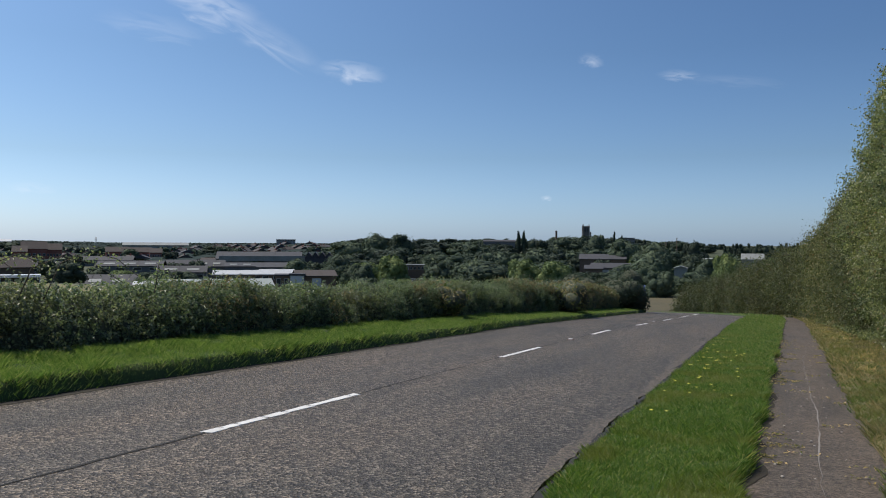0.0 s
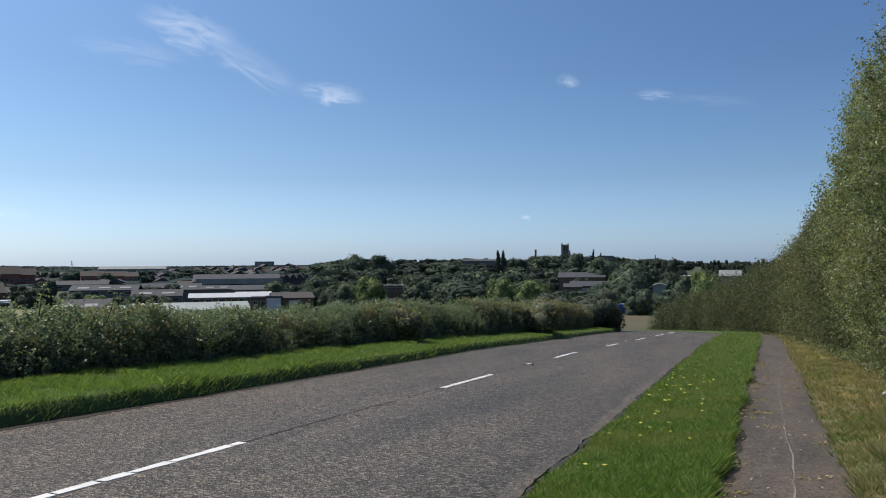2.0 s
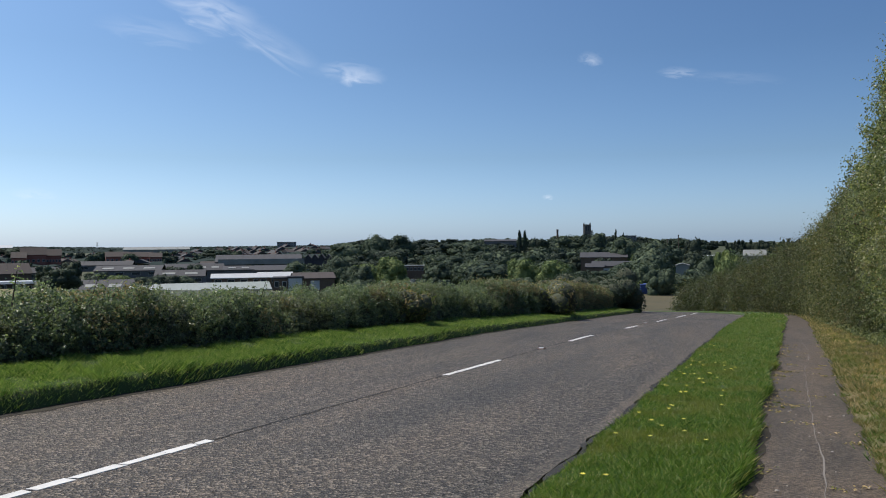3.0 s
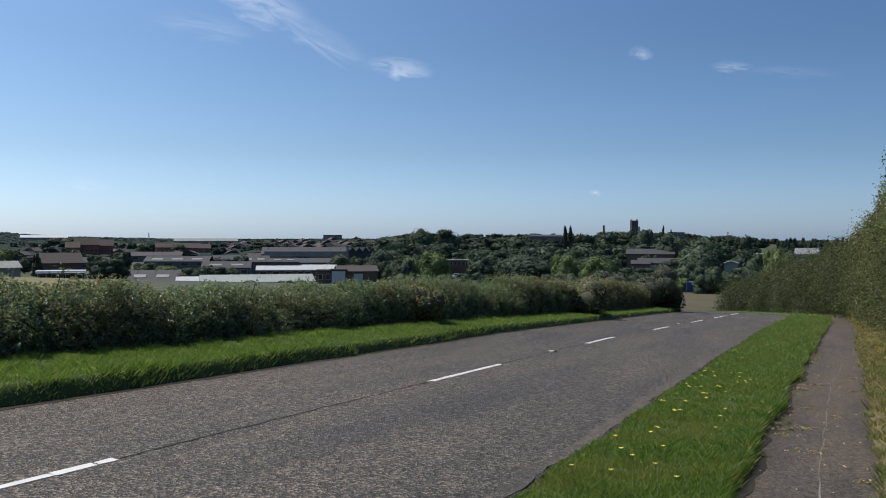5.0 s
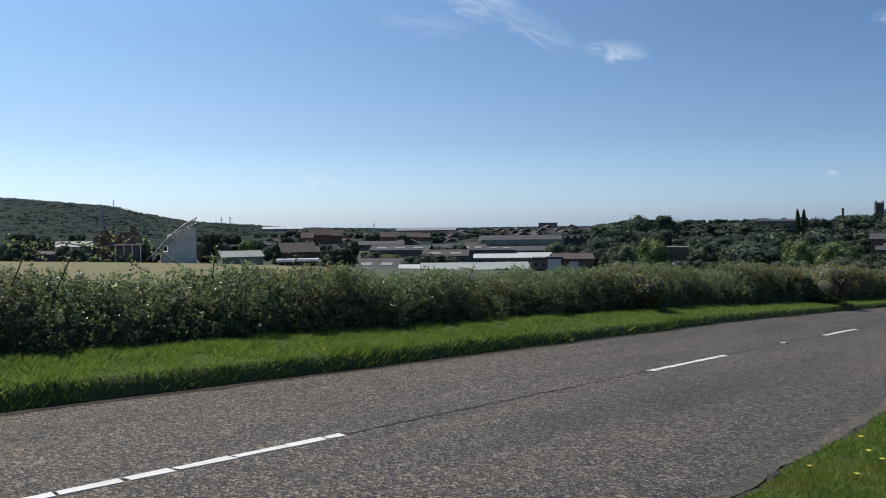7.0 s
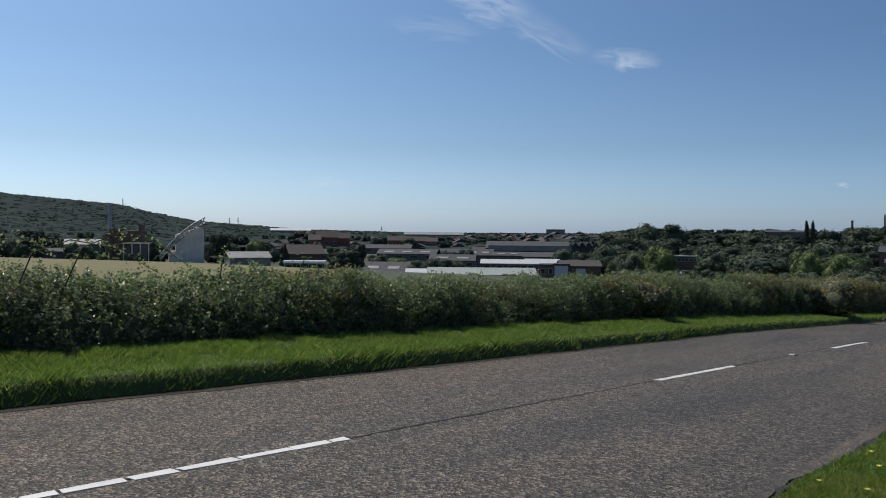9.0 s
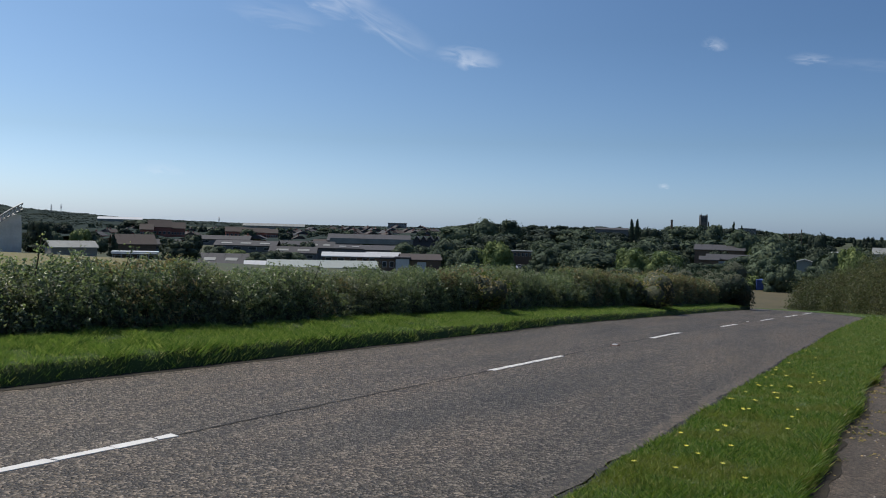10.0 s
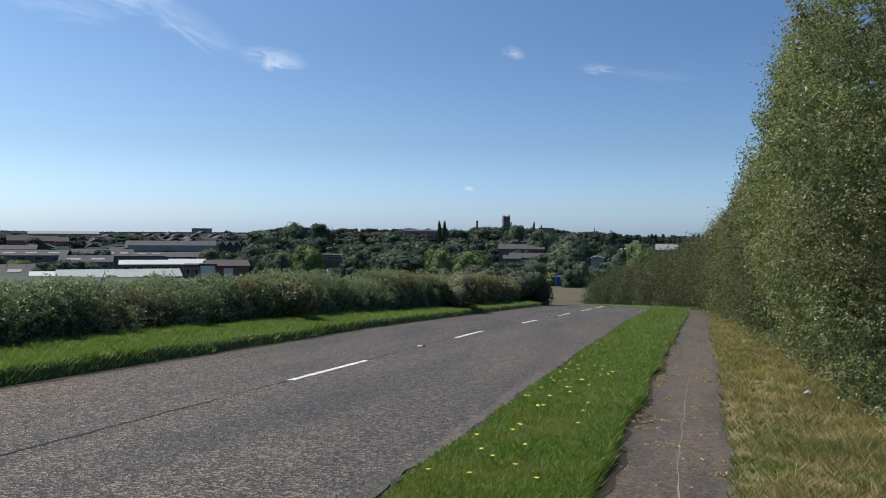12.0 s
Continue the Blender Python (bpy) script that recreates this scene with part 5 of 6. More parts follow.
def hedge_section(y, u, depth):
    """Point of the hedge's shell: u from 0 at the foot of the road face over the top to 1 at the back foot."""
    p2 = np.stack([y, u * 3.0], 1)
    lump = 1 + 0.15 * vnoise(p2, 0.8, 3) + 0.15 * vnoise(p2, 2.1, 5) + 0.10 * vnoise(p2, 5.0, 8)
    base = profile(y) + 0.14
    top = np.interp(y, HEDGE_TOP_Y, HEDGE_TOP_Z) + 0.10 * vnoise1(y, 0.6, 9) + 0.08 * vnoise1(y, 2.1, 10) - 0.06
    h = top - base
    a = math.pi * u
    w = 0.85 + 0.08 * vnoise1(y, 0.5, 4)
    cx = np.sign(np.cos(a)) * np.abs(np.cos(a)) ** 0.72
    cz = np.abs(np.sin(a)) ** 0.66
    x = hedge_front(y) - w + w * cx * lump * depth
    z = base + h * cz * (1 + (lump - 1) * 0.5) * depth
    nx, nz = np.cos(a), np.sin(a) * 0.8 + 0.15
    return np.stack([x, y, z], 1), np.stack([nx, np.zeros_like(nx), nz], 1)


hedge = thing("hedge", "low clipped bramble and hawthorn hedge beside the road", "hedge")
n, per = 13600, 14                                              # twigs, and leaves on each
hy_ = np.where(hrng.random(n) < 0.72, hrng.uniform(4, 40, n), hrng.uniform(-6, 62.5, n))
hu = hrng.uniform(0.0, 0.72, n)
hp, ho = hedge_section(hy_, hu, 1 + 0.05 * hrng.normal(size=n) - 0.16 * hrng.random(n) ** 2)
way = ho * 0.7 + hrng.normal(size=(n, 3)) * 0.5 + np.array([0.0, 0.0, 0.3])
way *= (hrng.uniform(0.10, 0.26, n) / np.linalg.norm(way, axis=1))[:, None]
along = np.tile((np.arange(per) + 0.5) / per - 0.35, n)[:, None]
far_off = np.repeat(np.clip(hy_ / 28, 1.0, 2.2), per)
hp = np.repeat(hp, per, 0) + np.repeat(way, per, 0) * along + hrng.normal(size=(n * per, 3)) * (0.028 * far_off)[:, None]
ho = np.repeat(ho, per, 0) * 0.7 + np.array([0.1, 0.0, 0.35])
part("foliage", leaves_mesh("foliage", hp, ho, hrng.uniform(0.03, 0.07, n * per) * far_off, hrng, 0.7, 0.66), HEDGELEAF, hedge)
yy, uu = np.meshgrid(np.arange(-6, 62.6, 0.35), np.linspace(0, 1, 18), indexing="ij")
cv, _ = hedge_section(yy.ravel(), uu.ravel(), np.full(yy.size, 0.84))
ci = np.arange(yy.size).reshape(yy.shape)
# dark core that colours in the shade behind the hedge's leaves
part("inner_growth", raw_mesh("inner_growth", cv, np.stack([ci[:-1, :-1], ci[:-1, 1:], ci[1:, 1:], ci[1:, :-1]], -1).reshape(-1, 4), True), SHADEHULL, hedge)
# loose sprays standing out of the hedge's top
sp_v, sp_n, sp_s = [], [], []
for k in range(260):
    y = float(hrng.uniform(3, 60))
    q, _ = hedge_section(np.array([y]), np.array([hrng.uniform(0.3, 0.6)]), np.array([0.97]))
    hgt = hrng.uniform(0.05, 0.20)
    m_ = int(5 + hgt * 40)
    t_ = hrng.random(m_)
    way = np.array([hrng.normal() * 0.3, hrng.normal() * 0.5, 1.0])
    sp_v.append(q[0] + way * (t_ * hgt)[:, None] + hrng.normal(size=(m_, 3)) * 0.025)
    sp_n.append(hrng.normal(size=(m_, 3)))
    sp_s.append(hrng.uniform(0.03, 0.07, m_) * max(1.0, y / 28))
part("loose_sprays", leaves_mesh("loose_sprays", np.concatenate(sp_v), np.concatenate(sp_n), np.concatenate(sp_s), hrng, 0.8, 0.6), HEDGELEAF, hedge)


def arching_stem(points, r0, leaves, parent, name="bramble_stem"):
    """A curved bramble stem with leaves along it."""
    bm = bmesh.new()
    pts = [Vector(p) for p in points]
    fine = []
    for i in range(len(pts) - 1):
        for k in range(4):
            fine.append(pts[i].lerp(pts[i + 1], k / 4))
    fine.append(pts[-1])
    for i in range(len(fine) - 1):
        rod(bm, fine[i], fine[i + 1], r0 * (1 - 0.6 * i / len(fine)), r0 * (1 - 0.6 * (i + 1) / len(fine)), 5)
    stem = part(name, bm, BARK, parent)
    arr = np.array([tuple(p) for p in fine])
    q = arr[hrng.integers(0, len(arr), leaves)] + hrng.normal(size=(leaves, 3)) * 0.05
    spray = part("leaf_spray", leaves_mesh("leaf_spray", q, hrng.normal(size=(leaves, 3)), hrng.uniform(0.03, 0.06, leaves), hrng, 0.8, 0.65), HEDGELEAF, stem)
    tagged(spray, kind="stuff")


# sun-browned growth in parts of the hedge
for y0_, y1_, m_ in ((22.6, 25.0, 5200), (33.0, 40.0, 5200), (43.0, 60.0, 9000), (12.5, 14.0, 1200), (17.0, 18.6, 1500)):
    by = hrng.uniform(y0_, y1_, m_)
    bu = hrng.uniform(0.02, 0.6, m_)
    thin = vnoise(np.stack([by, bu * 4], 1), 1.2, 21) > -0.25
    by, bu = by[thin], bu[thin]
    bp_, bo_ = hedge_section(by, bu, 1.03 + 0.06 * hrng.normal(size=len(by)))
    part("dry_growth", leaves_mesh("dry_growth", bp_, bo_, hrng.uniform(0.05, 0.12, len(by)) * np.clip(by / 28, 1, 1.8), hrng, 1.0, 0.3), DRYSTEM, hedge, "brown sun-dried stems and leaves")["kind"] = "stuff"


# the bush that ends the hedge
def bush(x, y, w, h, leaf, seed, n_, size, name, label, category="bush"):
    rng = np.random.default_rng(seed)
    z0 = float(profile(y)) + 0.2
    t = thing(name, label, category, Matrix.Translation((x, y, z0)))
    lobes = [((0, 0, h * 0.45), (w * 0.42, w * 0.42, h * 0.5))]
    for k in range(10):
        a, z = k * 2.4, rng.uniform(0.12, 0.85) * h
        s = rng.uniform(0.16, 0.26) * w
        lobes.append(((w * 0.34 * math.cos(a), w * 0.34 * math.sin(a), z), (s, s, s * 0.9)))
    p, o = lobe_points(lobes, n_, rng)
    crown = part("foliage", leaves_mesh("foliage", p, o, rng.uniform(0.6, 1.4, n_) * size, rng, 0.8, 0.7), leaf, t)
    # hull toned dark for the shaded inside of the bush
    lumpy_hull("inner_growth", lobes, SHADEHULL, crown, 2, seed)
    part("stem", rod(bmesh.new(), (0, 0, -0.3), (0, 0, h * 0.5), 0.09, 0.05, 7), BARK, t)
    return t


bush(-9.9, 62.6, 4.0, 2.5, HAZYLEAF, 61, 9000, 0.13, "bush", "dark rounded bush at the end of the hedge")
bush(-12.3, 64.0, 4.2, 2.5, HAZYLEAF, 62, 7000, 0.13, "bush", "dark rounded bush behind the hedge end")
bush(-9.4, 24.6, 1.5, 1.25, STRAW, 63, 2600, 0.09, "dry_shrub", "tuft of sun-bleached stems in the hedge")
bush(-9.5, 41.0, 3.0, 1.3, STRAW, 64, 3500, 0.10, "dry_shrub", "browned patch of hedge growth")

# ---- the tall hedgerow beside the path ----
ROW = [  # y, set-back of the trunk, height, half width along the row, overhang towards the path
    (16.6, 2.2, 8.4, 2.7, 1.5), (20.2, 2.0, 6.4, 2.6, 1.15), (24.4, 1.9, 5.6, 2.6, 0.5), (28.8, 1.7, 5.2, 2.5, 0.25), (33.2, 1.8, 5.0, 2.5, 0.2),
    (37.6, 1.7, 5.3, 2.5, 0.25), (42.2, 1.7, 5.0, 2.6, 0.3), (46.8, 1.5, 5.3, 2.6, 0.5), (51.6, 1.7, 4.9, 3.4, 0.2), (56.6, 1.7, 5.0, 3.9, 0.2), (62.0, 1.8, 5.2, 4.4, 0.2),
    (68.0, 1.8, 5.6, 5.0, 0.2), (74.5, 1.8, 5.9, 5.6, 0.2), (82.0, 2.0, 6.2, 6.0, 0.2), (90.0, 2.0, 6.6, 6.4, 0.2), (98.0, 2.0, 6.6, 5.2, 0.2), (104.5, 2.0, 6.4, 4.6, 0.2), (110.0, 1.8, 6.0, 3.6, 0.2),
    (3.6, 2.6, 5.4, 2.4, 0.0), (-0.9, 2.5, 5.8, 2.6, 0.0), (-5.6, 2.5, 5.2, 2.6, 0.0), (-10.4, 2.5, 5.6, 2.7, 0.0),
]
for i, (y, back, h, half, over) in enumerate(ROW):
    rng = np.random.default_rng(100 + i)
    x = float(row_line(y)) + back
    z0 = float(profile(y)) + 0.2
    h -= float(np.interp(y, (40, 50, 58, 62, 75, 90, 110), (0, -0.1, 0.25, 0.45, 0.9, 0.8, 0.7)))
    t = thing("hedgerow_tree", "tall leafy hawthorn grown to the ground beside the footpath" if i > 1 else "tall leafy tree leaning over the footpath", "tree", Matrix.Translation((x, y, z0)), "hedgerow trees")
    bm = bmesh.new()
    rod(bm, (0, 0, -0.3), (0.1, 0.1, h * 0.45), 0.13, 0.08, 8)
    for k in range(4):
        a = k * 2.4 + 0.4
        rod(bm, (0.05, 0.05, h * (0.15 + 0.04 * k)), (back * 0.55 * math.cos(a), half * 0.6 * math.sin(a), h * (0.45 + 0.06 * k)), 0.05, 0.02, 6)
    part("trunk", bm, BARK, t)
    near_row = 12 < y < 40
    lobes = [((0.25, 0, h * 0.40), (back * 0.74, half * 0.95, h * 0.42)), ((0.35, 0, h * 0.68), (back * 0.66, half * 0.75, h * 0.28))]
    count = 60 if near_row else 30
    for k in range(count):
        f_ = (k + 0.5) / count
        zz = h * (0.06 + 0.88 * f_)
        yy_ = half * rng.uniform(-1.0, 1.0) * (1.05 - 0.45 * f_)
        s = rng.uniform(0.26, 0.70) * (1.1 - 0.3 * f_) * (1 + 0.03 * max(0, y - 40) ** 0.8 * 0.6)
        if i < 2:
            front = float(np.interp(zz, (0, 1, 2, 3.0, 4.2, 5.2, 8.4), (0.3, 0.72, 1.0, 1.02, 0.70, 0.48, -1.15))) * (over / 1.55)
        else:
            front = float(np.interp(zz, (0, 2, 3.6, 5.5), (0.05, 0.35, 0.3, -0.6))) + (over - 0.25) * (zz > 2.5)
        lobes.append(((-back - front + s * 0.85 + rng.uniform(-0.38, 0.6) * (1 + 0.6 * (y > 40)), yy_, zz), (s, s * 1.15, s * 0.95)))
    for k in range(10):
        lobes.append(((rng.uniform(-back * 0.6, back * 0.4), half * rng.uniform(-0.8, 0.8), h * rng.uniform(0.76, 0.94)), (0.5, 0.55, 0.5)))
    n_ = int(np.interp(y, (16, 24, 45, 120), (150000, 68000, 24000, 9000)))
    size = float(np.interp(y, (16, 25, 50, 120), (0.047, 0.066, 0.105, 0.22)))
    if y < 12:                                                    # behind the walk's start
        n_, size = 9000, 0.16
    per = 22 if near_row else 10
    twigs = n_ // per
    p, o = outer_points(lobes, twigs, rng, 0.22, 0.45)
    way = o * 0.8 + rng.normal(size=(twigs, 3)) * 0.42 + np.array([-0.1, -0.1, 0.42])
    way /= np.linalg.norm(way, axis=1)[:, None]
    length = rng.uniform(3.0, 8.5, twigs) * size
    length *= np.where(rng.random(twigs) < 0.03, 2.0, 1.0)        # a few long shoots
    f2 = np.tile((np.arange(per) + 0.5) / per, twigs) - 0.25
    lp = np.repeat(p, per, 0) + np.repeat(way * length[:, None], per, 0) * f2[:, None] + rng.normal(size=(twigs * per, 3)) * size * 0.62
    lo_ = np.repeat(o, per, 0) * 0.6 + np.array([-0.25, 0, 0.45])
    # from the fourth tree on, the dimmed copy of the leaves
    crown = part("crown", leaves_mesh("crown", lp, lo_, rng.uniform(0.55, 1.3, len(lp)) * size, rng, 0.62, 0.6), ROWLEAF if i < 3 else DIMROWLEAF, t)
    # dark-toned core, so gaps between the twigs read as shade
    lumpy_hull("inner_growth", lobes[:2], SHADEHULL, crown, 3, i, 0.84)
    # bare-stemmed shoots that stand out of the crown
    for k in range(16 if i < 3 else 0):
        ok = np.nonzero((o[:, 0] < -0.1) & (p[:, 2] > h * 0.3) & (p[:, 2] < h * 0.8))[0]
        q = int(ok[rng.integers(0, len(ok))])
        tip = p[q] + np.array([rng.uniform(-0.55, -0.2), rng.uniform(-0.3, 0.3), rng.uniform(0.15, 0.5)])
        shoot = part("shoot", rod(bmesh.new(), p[q] - (tip - p[q]) * 0.5, tip, 0.014, 0.005, 5), BARK, t)
        m_ = 60
        f3 = rng.uniform(0.0, 1.05, m_)
        part("leaf_spray", leaves_mesh("leaf_spray", p[q] + (tip - p[q]) * f3[:, None] + rng.normal(size=(m_, 3)) * 0.06, rng.normal(size=(m_, 3)), rng.uniform(0.6, 1.3, m_) * size, rng, 0.8, 0.6), ROWLEAF, shoot)["kind"] = "stuff"


# ---- grass ----
def scatter(n_, y0, y1, left, right, rng, falloff=18.0):
    """Places between two edges, thicker near the camera's end."""
    u = rng.random(n_)
    k = (y1 - y0) / falloff
    y = y0 - falloff * np.log(1 - u * (1 - math.exp(-k)))
    v = rng.random(n_)
    back_ = rng.random(n_) < 0.08                                  # some behind the walk's start
    y = np.where(back_, rng.uniform(-12, y0, n_), y)
    return y, left(y), right(y), v


grng = np.random.default_rng(81)
n = 300000
y, L, R, v = scatter(n, 4.5, 78, lambda q: verge_near_left(q) + 0.17, lambda q: verge_near_right(q) + 0.04, grng, 11)
x = L + (R - L) * v
e = np.minimum(v, 1 - v)
z = profile(y) + 0.006 + 0.085 * smooth(e, 0, 0.04) - 0.004
hgt = grng.uniform(0.028, 0.078, n) * np.clip(1 + 0.4 * vnoise(np.stack([x, y], 1), 1.2, 2) + 0.45 * vnoise(np.stack([x, y], 1), 5.0, 12), 0.4, 2) * (1 + 0.4 * (v > 0.93))
verge_grass = part("verge_grass", blades_mesh("verge_grass", np.stack([x, y, z], 1), hgt * np.clip(y / 30, 1, 1.5), grng.uniform(0.004, 0.009, n) * np.clip(y / 11, 1, 6), grng, 0.9), GRASS)
n = 16000
y = 5 + 40 * grng.random(n) ** 1.5
x = verge_near_right(y) + grng.normal(size=n) * 0.025 - 0.015
path_fringe = part("path_fringe", blades_mesh("path_fringe", np.stack([x, y, profile(y) + 0.05], 1), grng.uniform(0.03, 0.10, n), grng.uniform(0.004, 0.008, n) * np.clip(y / 11, 1, 4), grng, 0.9), GRASS)
tagged(path_fringe, "longer grass hanging over the path's edge", "grass", kind="stuff")
tagged(verge_grass, "short green verge grass with a rough edge", "grass", kind="stuff")
n = 330000
y, L, R, v = scatter(n, 4.0, 66, lambda q: bank_edge(q) - 2.2, lambda q: bank_edge(q) - 0.005, grng, 20)
x = L + (R - L) * v
d = 0.005 + (1 - v) * 2.195
z = profile(y) + bank_lift(x[None, :], y[None, :], (d / BANK_W)[None, :]).ravel() - 0.01
hgt = grng.uniform(0.035, 0.11, n) * np.clip(1 + 0.6 * vnoise(np.stack([x, y], 1), 2.2, 3) + 0.5 * vnoise(np.stack([x, y], 1), 5.5, 13), 0.55, 2.2)
far_grass = part("bank_grass", blades_mesh("bank_grass", np.stack([x, y, z], 1), hgt, grng.uniform(0.005, 0.0095, n) * np.clip(y / 16, 1, 4), grng, 0.9), LUSH)
tagged(far_grass, "long lush grass on the roadside bank", "grass", kind="stuff")
n = 190000
y, L, R, v = scatter(n, 5.0, 76, lambda q: path_edge(q) - 0.03, lambda q: row_line(q) + 0.6, grng, 14)
x = L + (R - L) * v
u = (x - path_edge(y)) / (row_line(y) + 3.0 - path_edge(y))
z = profile(y) + 0.008 + 0.05 * smooth(u, 0, 0.08) + 0.28 * smooth(u, 0.3, 1.0) * (1 - smooth(y, 55, 68)) - 0.01
hgt = grng.uniform(0.03, 0.13, n) * np.clip(0.85 + 0.55 * vnoise(np.stack([x, y], 1), 3.6, 6) + 0.3 * vnoise(np.stack([x, y], 1), 1.1, 16), 0.4, 1.9)
dry_grass = part("dry_grass", blades_mesh("dry_grass", np.stack([x, y, z], 1), hgt, grng.uniform(0.004, 0.009, n) * np.clip(y / 11, 1, 6), grng, 0.9), STRAW)
tagged(dry_grass, "straw-coloured dry grass with green patches", "grass", kind="stuff")


def tufts(name, count, blades, left, right, tall, material, label, seed):
    """Tussocks of longer grass, joined."""
    rng = np.random.default_rng(seed)
    ty = 6 + 34 * rng.random(count) ** 1.5
    tx = left(ty) + (right(ty) - left(ty)) * rng.random(count)
    size_ = rng.uniform(0.5, 1.3, count)
    by = np.repeat(ty, blades) + rng.normal(size=count * blades) * 0.06 * np.repeat(size_, blades)
    bx = np.repeat(tx, blades) + rng.normal(size=count * blades) * 0.06 * np.repeat(size_, blades)
    u_ = np.clip((bx - path_edge(by)) / (row_line(by) + 3.0 - path_edge(by)), 0, 1)
    bz = profile(by) + 0.05 * smooth(u_, 0, 0.08) + 0.28 * smooth(u_, 0.3, 1.0)
    ob = part(name, blades_mesh(name, np.stack([bx, by, bz], 1), rng.uniform(0.4, 1.1, count * blades) * tall * np.repeat(size_, blades), rng.uniform(0.005, 0.011, count * blades) * np.clip(by / 12, 1, 3), rng, 0.9), material)
    return tagged(ob, label, "grass", kind="stuff")


tufts("green_tussocks", 520, 40, lambda q: path_edge(q), lambda q: path_edge(q) + 1.3, 0.09, GRASS, "green tussocks in the dry verge", 91)
tufts("straw_tussocks", 320, 40, lambda q: path_edge(q) + 0.2, lambda q: row_line(q) + 0.3, 0.12, STRAW, "tall straw-coloured tussocks in the dry verge", 92)
tufts("brown_tussocks", 170, 46, lambda q: row_line(q) - 0.9, lambda q: row_line(q) + 0.2, 0.13, DRYSTEM, "brown dead grass below the hedgerow", 93)
n = 26000
y = 12 + 34 * grng.random(n) ** 1.3
near_ = grng.random(n)
x = row_line(y) - 0.75 * near_ ** 2 + 0.35 + 0.12 * vnoise1(y, 1.1, 44)
z = profile(y) + 0.16 + grng.random(n) * (0.10 + 0.5 * (1 - near_)) * np.clip(0.8 + 0.8 * vnoise1(y, 1.3, 45), 0.15, 1.6)
hedge_foot = part("hedge_foot_growth", leaves_mesh("hedge_foot_growth", np.stack([x, y, z], 1), np.tile([-0.5, -0.3, 0.7], (n, 1)), grng.uniform(0.035, 0.075, n) * np.clip(y / 20, 1, 2), grng, 0.8, 0.55), ROWLEAF)
tagged(hedge_foot, "low seedlings and weeds along the hedgerow foot", "undergrowth", kind="stuff")


# ---- road marks ----
def mark(y0, length, width=0.11):
    t = thing("road_marking", "cracked white centre line dash on the road", "road marking", Matrix.Translation((-4.54 + 0.005 * max(0.0, y0 - 15), y0, 0)), "centre line dashes")
    cuts = np.cumsum([0] + [random.uniform(0.22, 0.55) for _ in range(26)])
    cuts = [c for c in cuts if c < length - 0.2] + [length]
    for a, b in zip(cuts, cuts[1:]):
        w0, w1 = width / 2 + random.uniform(-0.014, 0.008), width / 2 + random.uniform(-0.014, 0.008)
        j = random.uniform(-0.03, 0.03)
        bm = bmesh.new()
        ring = [(-w0, a + 0.018), (w0, a + 0.018 + j), (w1, b - 0.008 + j), (-w1, b - 0.008)]
        lo = [bm.verts.new((px, py, float(profile(y0 + py)) + 0.0)) for px, py in ring]
        hi = [bm.verts.new((px * 0.97, py, float(profile(y0 + py)) + 0.006)) for px, py in ring]
        bm.faces.new(hi)
        for q in range(4):
            bm.faces.new((lo[q], lo[(q + 1) % 4], hi[(q + 1) % 4], hi[q]))
        part("paint_slab", bm, MARKING, t)
    return t


for k in range(-1, 5):
    mark(6.0 + 9.0 * k, 3.0 if k < 4 else 4.0)
mark(51.0, 6.0)                                                   # longer warning dashes before the turn
mark(60.0, 6.0)


def ribbon(name, ys, line, width, lift, material):
    ys = np.asarray(ys, float)
    c, w = line(ys), width(ys)
    v = np.stack([np.stack([c - w / 2, ys, profile(ys) + lift], 1), np.stack([c + w / 2, ys, profile(ys) + lift], 1)], 1).reshape(-1, 3)
    i = np.arange(len(ys) - 1) * 2
    return part(name, raw_mesh(name, v, np.stack([i, i + 1, i + 3, i + 2], 1)), material)


seam = ribbon("road_seam", np.arange(-5, 46, 0.04), lambda y: -4.53 + 0.03 * vnoise1(y, 0.5, 1) + 0.02 * vnoise1(y, 3.0, 2) + 0.012 * vnoise1(y, 11.0, 3),
              lambda y: np.where(y < 24, 0.02, 0.01) + 0.022 * np.clip(vnoise1(y, 2.2, 4) + 0.3, 0, 1), 0.005, CRACK)
tagged(seam, "dark open seam along the road's centre", "road crack", kind="structure")
grit = ribbon("road_grit", np.arange(2, 50, 0.06), lambda y: verge_near_left(y) - 0.03 + 0.02 * vnoise1(y, 1.5, 46), lambda y: 0.15 + 0.06 * vnoise1(y, 2.2, 47), 0.004, GRIT)
tagged(grit, "pale gritty margin along the road's edge", "road edge", kind="structure")
# flat ribbon; the shade down in the edge crack is its dark colour
edge_gap = ribbon("road_edge_gap", np.arange(2, 50, 0.05), lambda y: verge_near_left(y) + 0.09 + 0.03 * vnoise1(y, 2.6, 6) + 0.02 * vnoise1(y, 9.0, 16), lambda y: 0.065 + 0.04 * vnoise1(y, 5.0, 7), 0.010, CRACK)
tagged(edge_gap, "dark strip for the shaded crumbled gap between tarmac and turf", "road edge", kind="structure")
# the bank's shade is coloured onto the road together with its soil
bank_foot = ribbon("bank_foot", np.arange(2, 58, 0.1), lambda y: bank_edge(y) + 0.04 + 0.02 * vnoise1(y, 3.0, 16), lambda y: 0.24 + 0.07 * vnoise1(y, 1.6, 17), 0.005, SHADESOIL)
tagged(bank_foot, "dark band of soil and bank shade at the road's edge", "road edge", kind="structure")
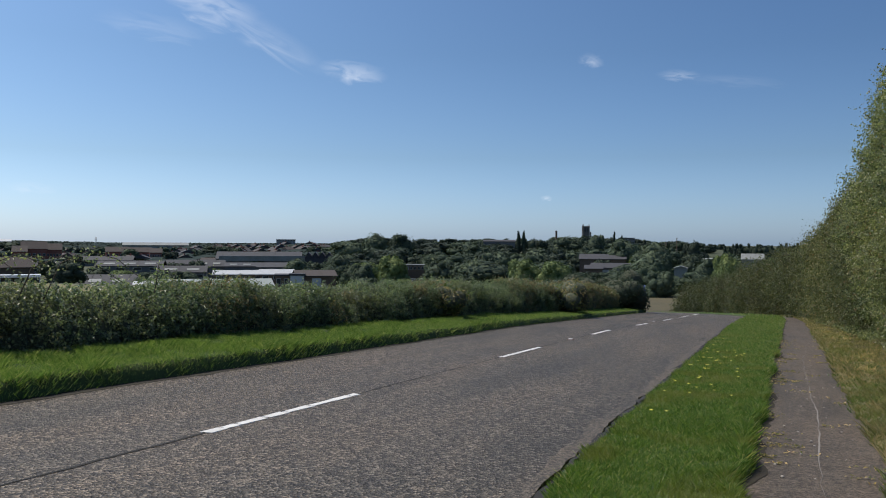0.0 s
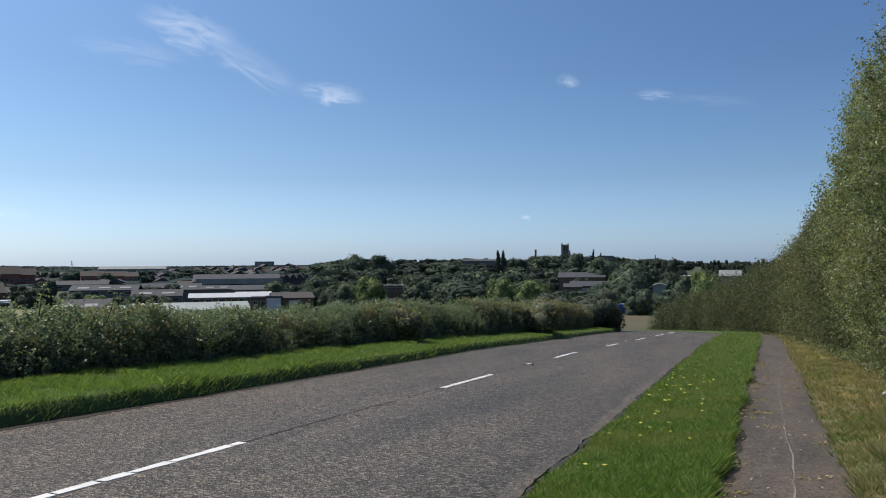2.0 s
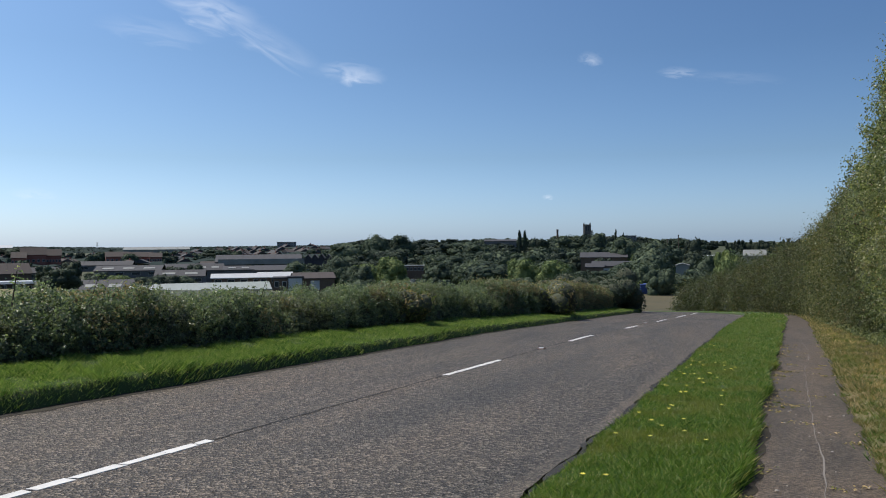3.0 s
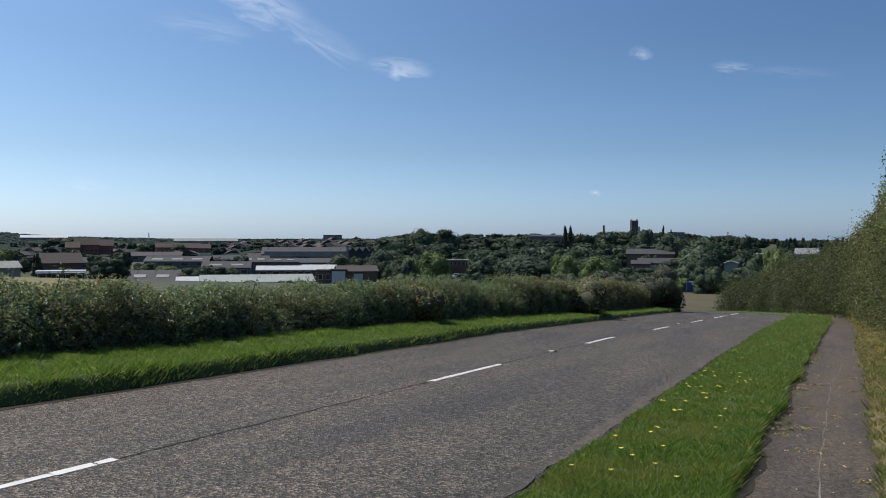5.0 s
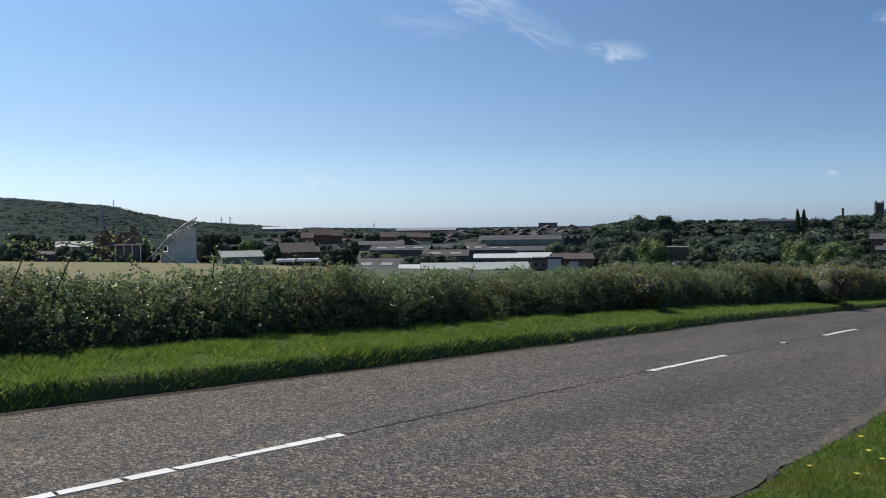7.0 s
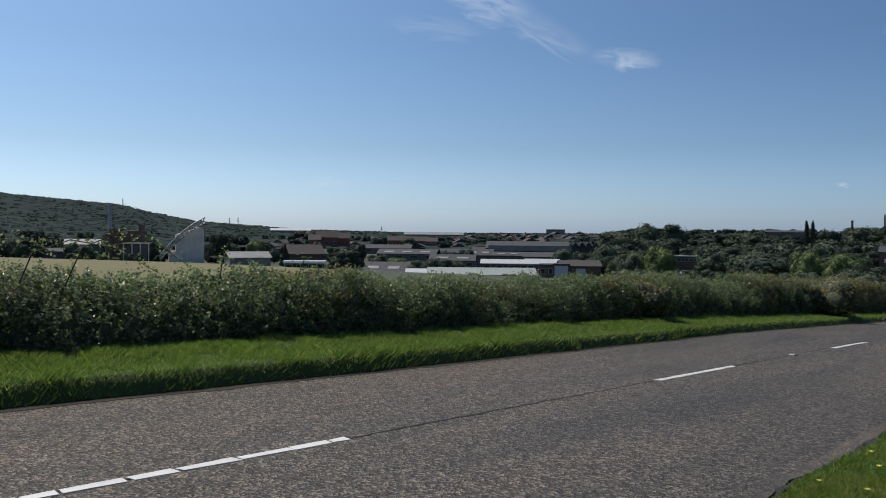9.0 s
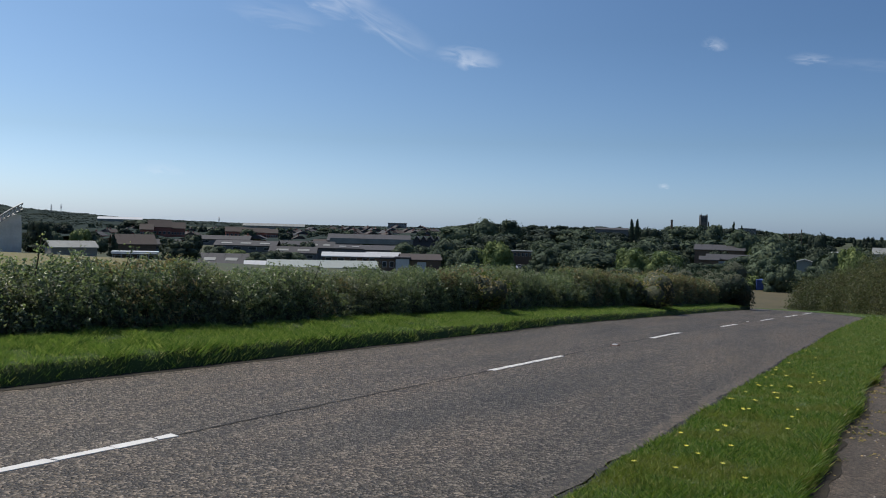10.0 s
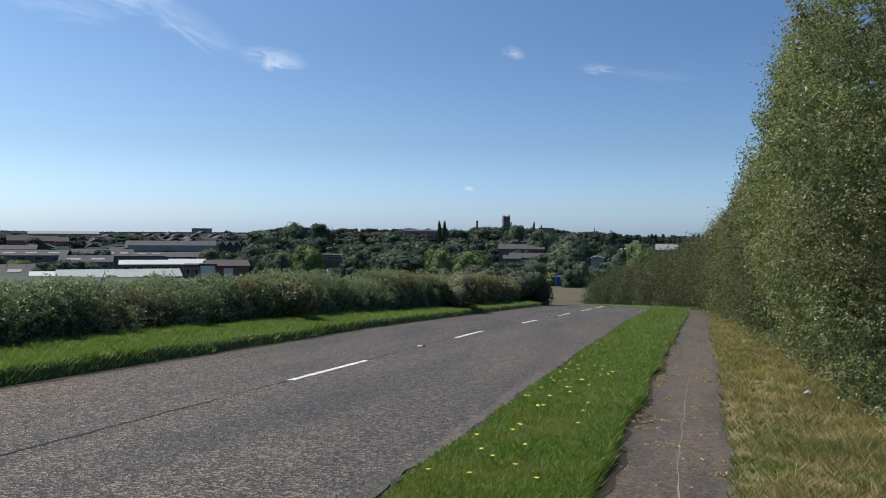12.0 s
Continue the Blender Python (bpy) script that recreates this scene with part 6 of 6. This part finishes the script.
# dark band: soil, with the turf step's cast shadow put into its colour
path_gap = ribbon("path_edge_soil", np.arange(3, 55, 0.06), lambda y: verge_near_right(y) + 0.03 + 0.015 * vnoise1(y, 2.0, 26), lambda y: 0.21 + 0.08 * vnoise1(y, 3.9, 27), 0.004, SHADESOIL)
tagged(path_gap, "dark band of soil and turf shade along the path", "path edge", kind="structure")
vein = ribbon("path_crack", np.arange(5, 34, 0.05), lambda y: (path_left(y) + path_right(y)) / 2 + 0.10 + 0.10 * vnoise1(y, 0.35, 31) + 0.02 * vnoise1(y, 3.0, 32),
              lambda y: np.clip(0.008 + 0.008 * vnoise1(y, 1.4, 33), 0.003, 1), 0.003, PALECRACK)
tagged(vein, "pale wandering crack along the footpath", "path crack", kind="structure")


def road_stud(y):
    t = thing("road_stud", "worn reflecting stud set in the road centre", "road stud", Matrix.Translation((-4.52, y, float(profile(y)))), "road studs")
    part("casting", box_bm((-0.075, -0.13, -0.01), (0.075, 0.13, 0.018), 0.008), RUST, t)
    part("reflector", box_bm((-0.05, -0.06, 0.018), (0.05, 0.06, 0.03), 0.004), WHITESHEET, t)


for y in (3.0, 21.1, 39.1):
    road_stud(y)


# ---- flowers, litter and stones ----
def flower(x, y, h, heads):
    t = thing("dandelion", "small yellow flower standing in the verge grass", "flower", Matrix.Translation((x, y, float(profile(y)) + 0.07)), "verge flowers")
    for k in range(heads):
        dx, dy = random.uniform(-0.03, 0.03), random.uniform(-0.03, 0.03)
        st = part("stem", rod(bmesh.new(), (0, 0, -0.02), (dx, dy, h), 0.003, 0.002, 4), GRASS, t)
        bm = bmesh.new()
        for q in range(8):
            a = q * math.pi / 4
            c = [bm.verts.new((dx, dy, h)), bm.verts.new((dx + 0.015 * math.cos(a - 0.4), dy + 0.015 * math.sin(a - 0.4), h + 0.006)),
                 bm.verts.new((dx + 0.023 * math.cos(a), dy + 0.023 * math.sin(a), h + 0.008)), bm.verts.new((dx + 0.016 * math.cos(a + 0.4), dy + 0.016 * math.sin(a + 0.4), h + 0.006))]
            bm.faces.new(c)
        part("petals", bm, PETAL, st)


FLOWERS = [(-0.73, 11.5), (-0.75, 12.9), (-0.68, 12.95), (-0.59, 14.3), (-0.62, 14.45), (-0.76, 13.9), (-0.77, 10.5), (-0.7, 10.45), (-0.75, 16.6), (-0.23, 16.6), (-0.9, 15.2), (-0.55, 15.4)]
for x, y in FLOWERS:
    flower(x, y, random.uniform(0.09, 0.14), random.choice((1, 2, 3)))
for k in range(34):
    y = random.uniform(7, 22)
    flower(float(road_right(y)) + random.uniform(0.35, 1.15), y, random.uniform(0.07, 0.12), random.choice((1, 1, 2)))


def litter(x, y, size, seed, most=18):
    rng = np.random.default_rng(seed)
    n_ = rng.integers(most // 3, most)
    p = np.stack([rng.normal(size=n_) * size, rng.normal(size=n_) * size * 0.5, rng.uniform(0.0, 0.012, n_)], 1)
    me = leaves_mesh("litter", p, np.tile([0, 0, 1.0], (n_, 1)), rng.uniform(0.02, 0.05, n_), rng, 0.35, 0.5)
    ob = part("leaf_litter", me, STRAW)
    ob.location = (x, y, float(profile(y)) + 0.006)
    return tagged(ob, "scrap of dry leaves and grass on the footpath", "leaf litter", "path litter")


for k in range(16):
    y = random.uniform(7.5, 22)
    litter(float(path_left(y)) + random.uniform(0.05, 0.45), y, random.uniform(0.07, 0.12), 700 + k, 40)
for k in range(70):
    y = random.uniform(6.5, 26)
    f_ = random.choice((random.uniform(0.02, 0.22), random.uniform(0.02, 0.22), random.uniform(0.2, 0.85), random.uniform(0.8, 1.0)))
    litter(float(path_left(y)) + f_ * float(path_right(y) - path_left(y)), y, random.uniform(0.03, 0.1), 500 + k)


def stone(x, y, z, s):
    bm = bmesh.new()
    bmesh.ops.create_icosphere(bm, subdivisions=2, radius=s)
    for v in bm.verts:
        v.co *= 1 + 0.35 * noise.noise(v.co * (1.4 / s) + Vector((x, y, 0)))
        v.co.z *= 0.6
    ob = part("stone", bm, CHALK)
    ob.location = (x, y, z)
    return tagged(ob, "pale rough stone lying in the dry verge", "stone", "verge stones")


for k in range(3):
    y = 15.2 + random.uniform(-0.7, 0.9)
    x = 2.35 + random.uniform(-0.25, 0.35)
    stone(x, y, float(profile(y)) + 0.16, random.uniform(0.02, 0.045))
for k in range(60):
    y = random.uniform(6.5, 25)
    stone(float(path_left(y)) + random.uniform(0.1, 0.95), y, float(profile(y)) + 0.004, random.uniform(0.006, 0.014))
arching_stem([(-9.4, 8.3, 0.3), (-9.2, 8.5, 1.0), (-9.1, 8.9, 1.15), (-9.0, 9.4, 1.05), (-8.9, 9.9, 0.75)], 0.010, 130, hedge)
arching_stem([(-9.5, 7.6, 0.4), (-9.3, 7.9, 1.05), (-9.2, 8.3, 1.2), (-9.1, 8.7, 1.0)], 0.009, 120, hedge)
arching_stem([(-9.4, 11.2, 0.5), (-9.35, 11.25, 1.0)], 0.012, 60, hedge)
arching_stem([(-9.6, 9.0, 0.4), (-9.4, 9.2, 1.05), (-9.3, 9.6, 1.22), (-9.2, 10.1, 1.1), (-9.1, 10.5, 0.8)], 0.010, 110, hedge)
arching_stem([(-9.7, 6.4, 0.5), (-9.4, 6.8, 1.25), (-9.3, 7.2, 1.42), (-9.2, 7.7, 1.3), (-9.1, 8.1, 1.0)], 0.010, 130, hedge)
arching_stem([(-9.6, 5.2, 0.6), (-9.4, 5.5, 1.3), (-9.3, 5.8, 1.5), (-9.1, 6.3, 1.2)], 0.010, 110, hedge)
arching_stem([(-9.4, 12.6, 0.4), (-9.3, 12.7, 0.85)], 0.010, 40, hedge)
arching_stem([(-9.4, 17.2, 0.1), (-9.3, 17.3, 0.55)], 0.010, 30, hedge)
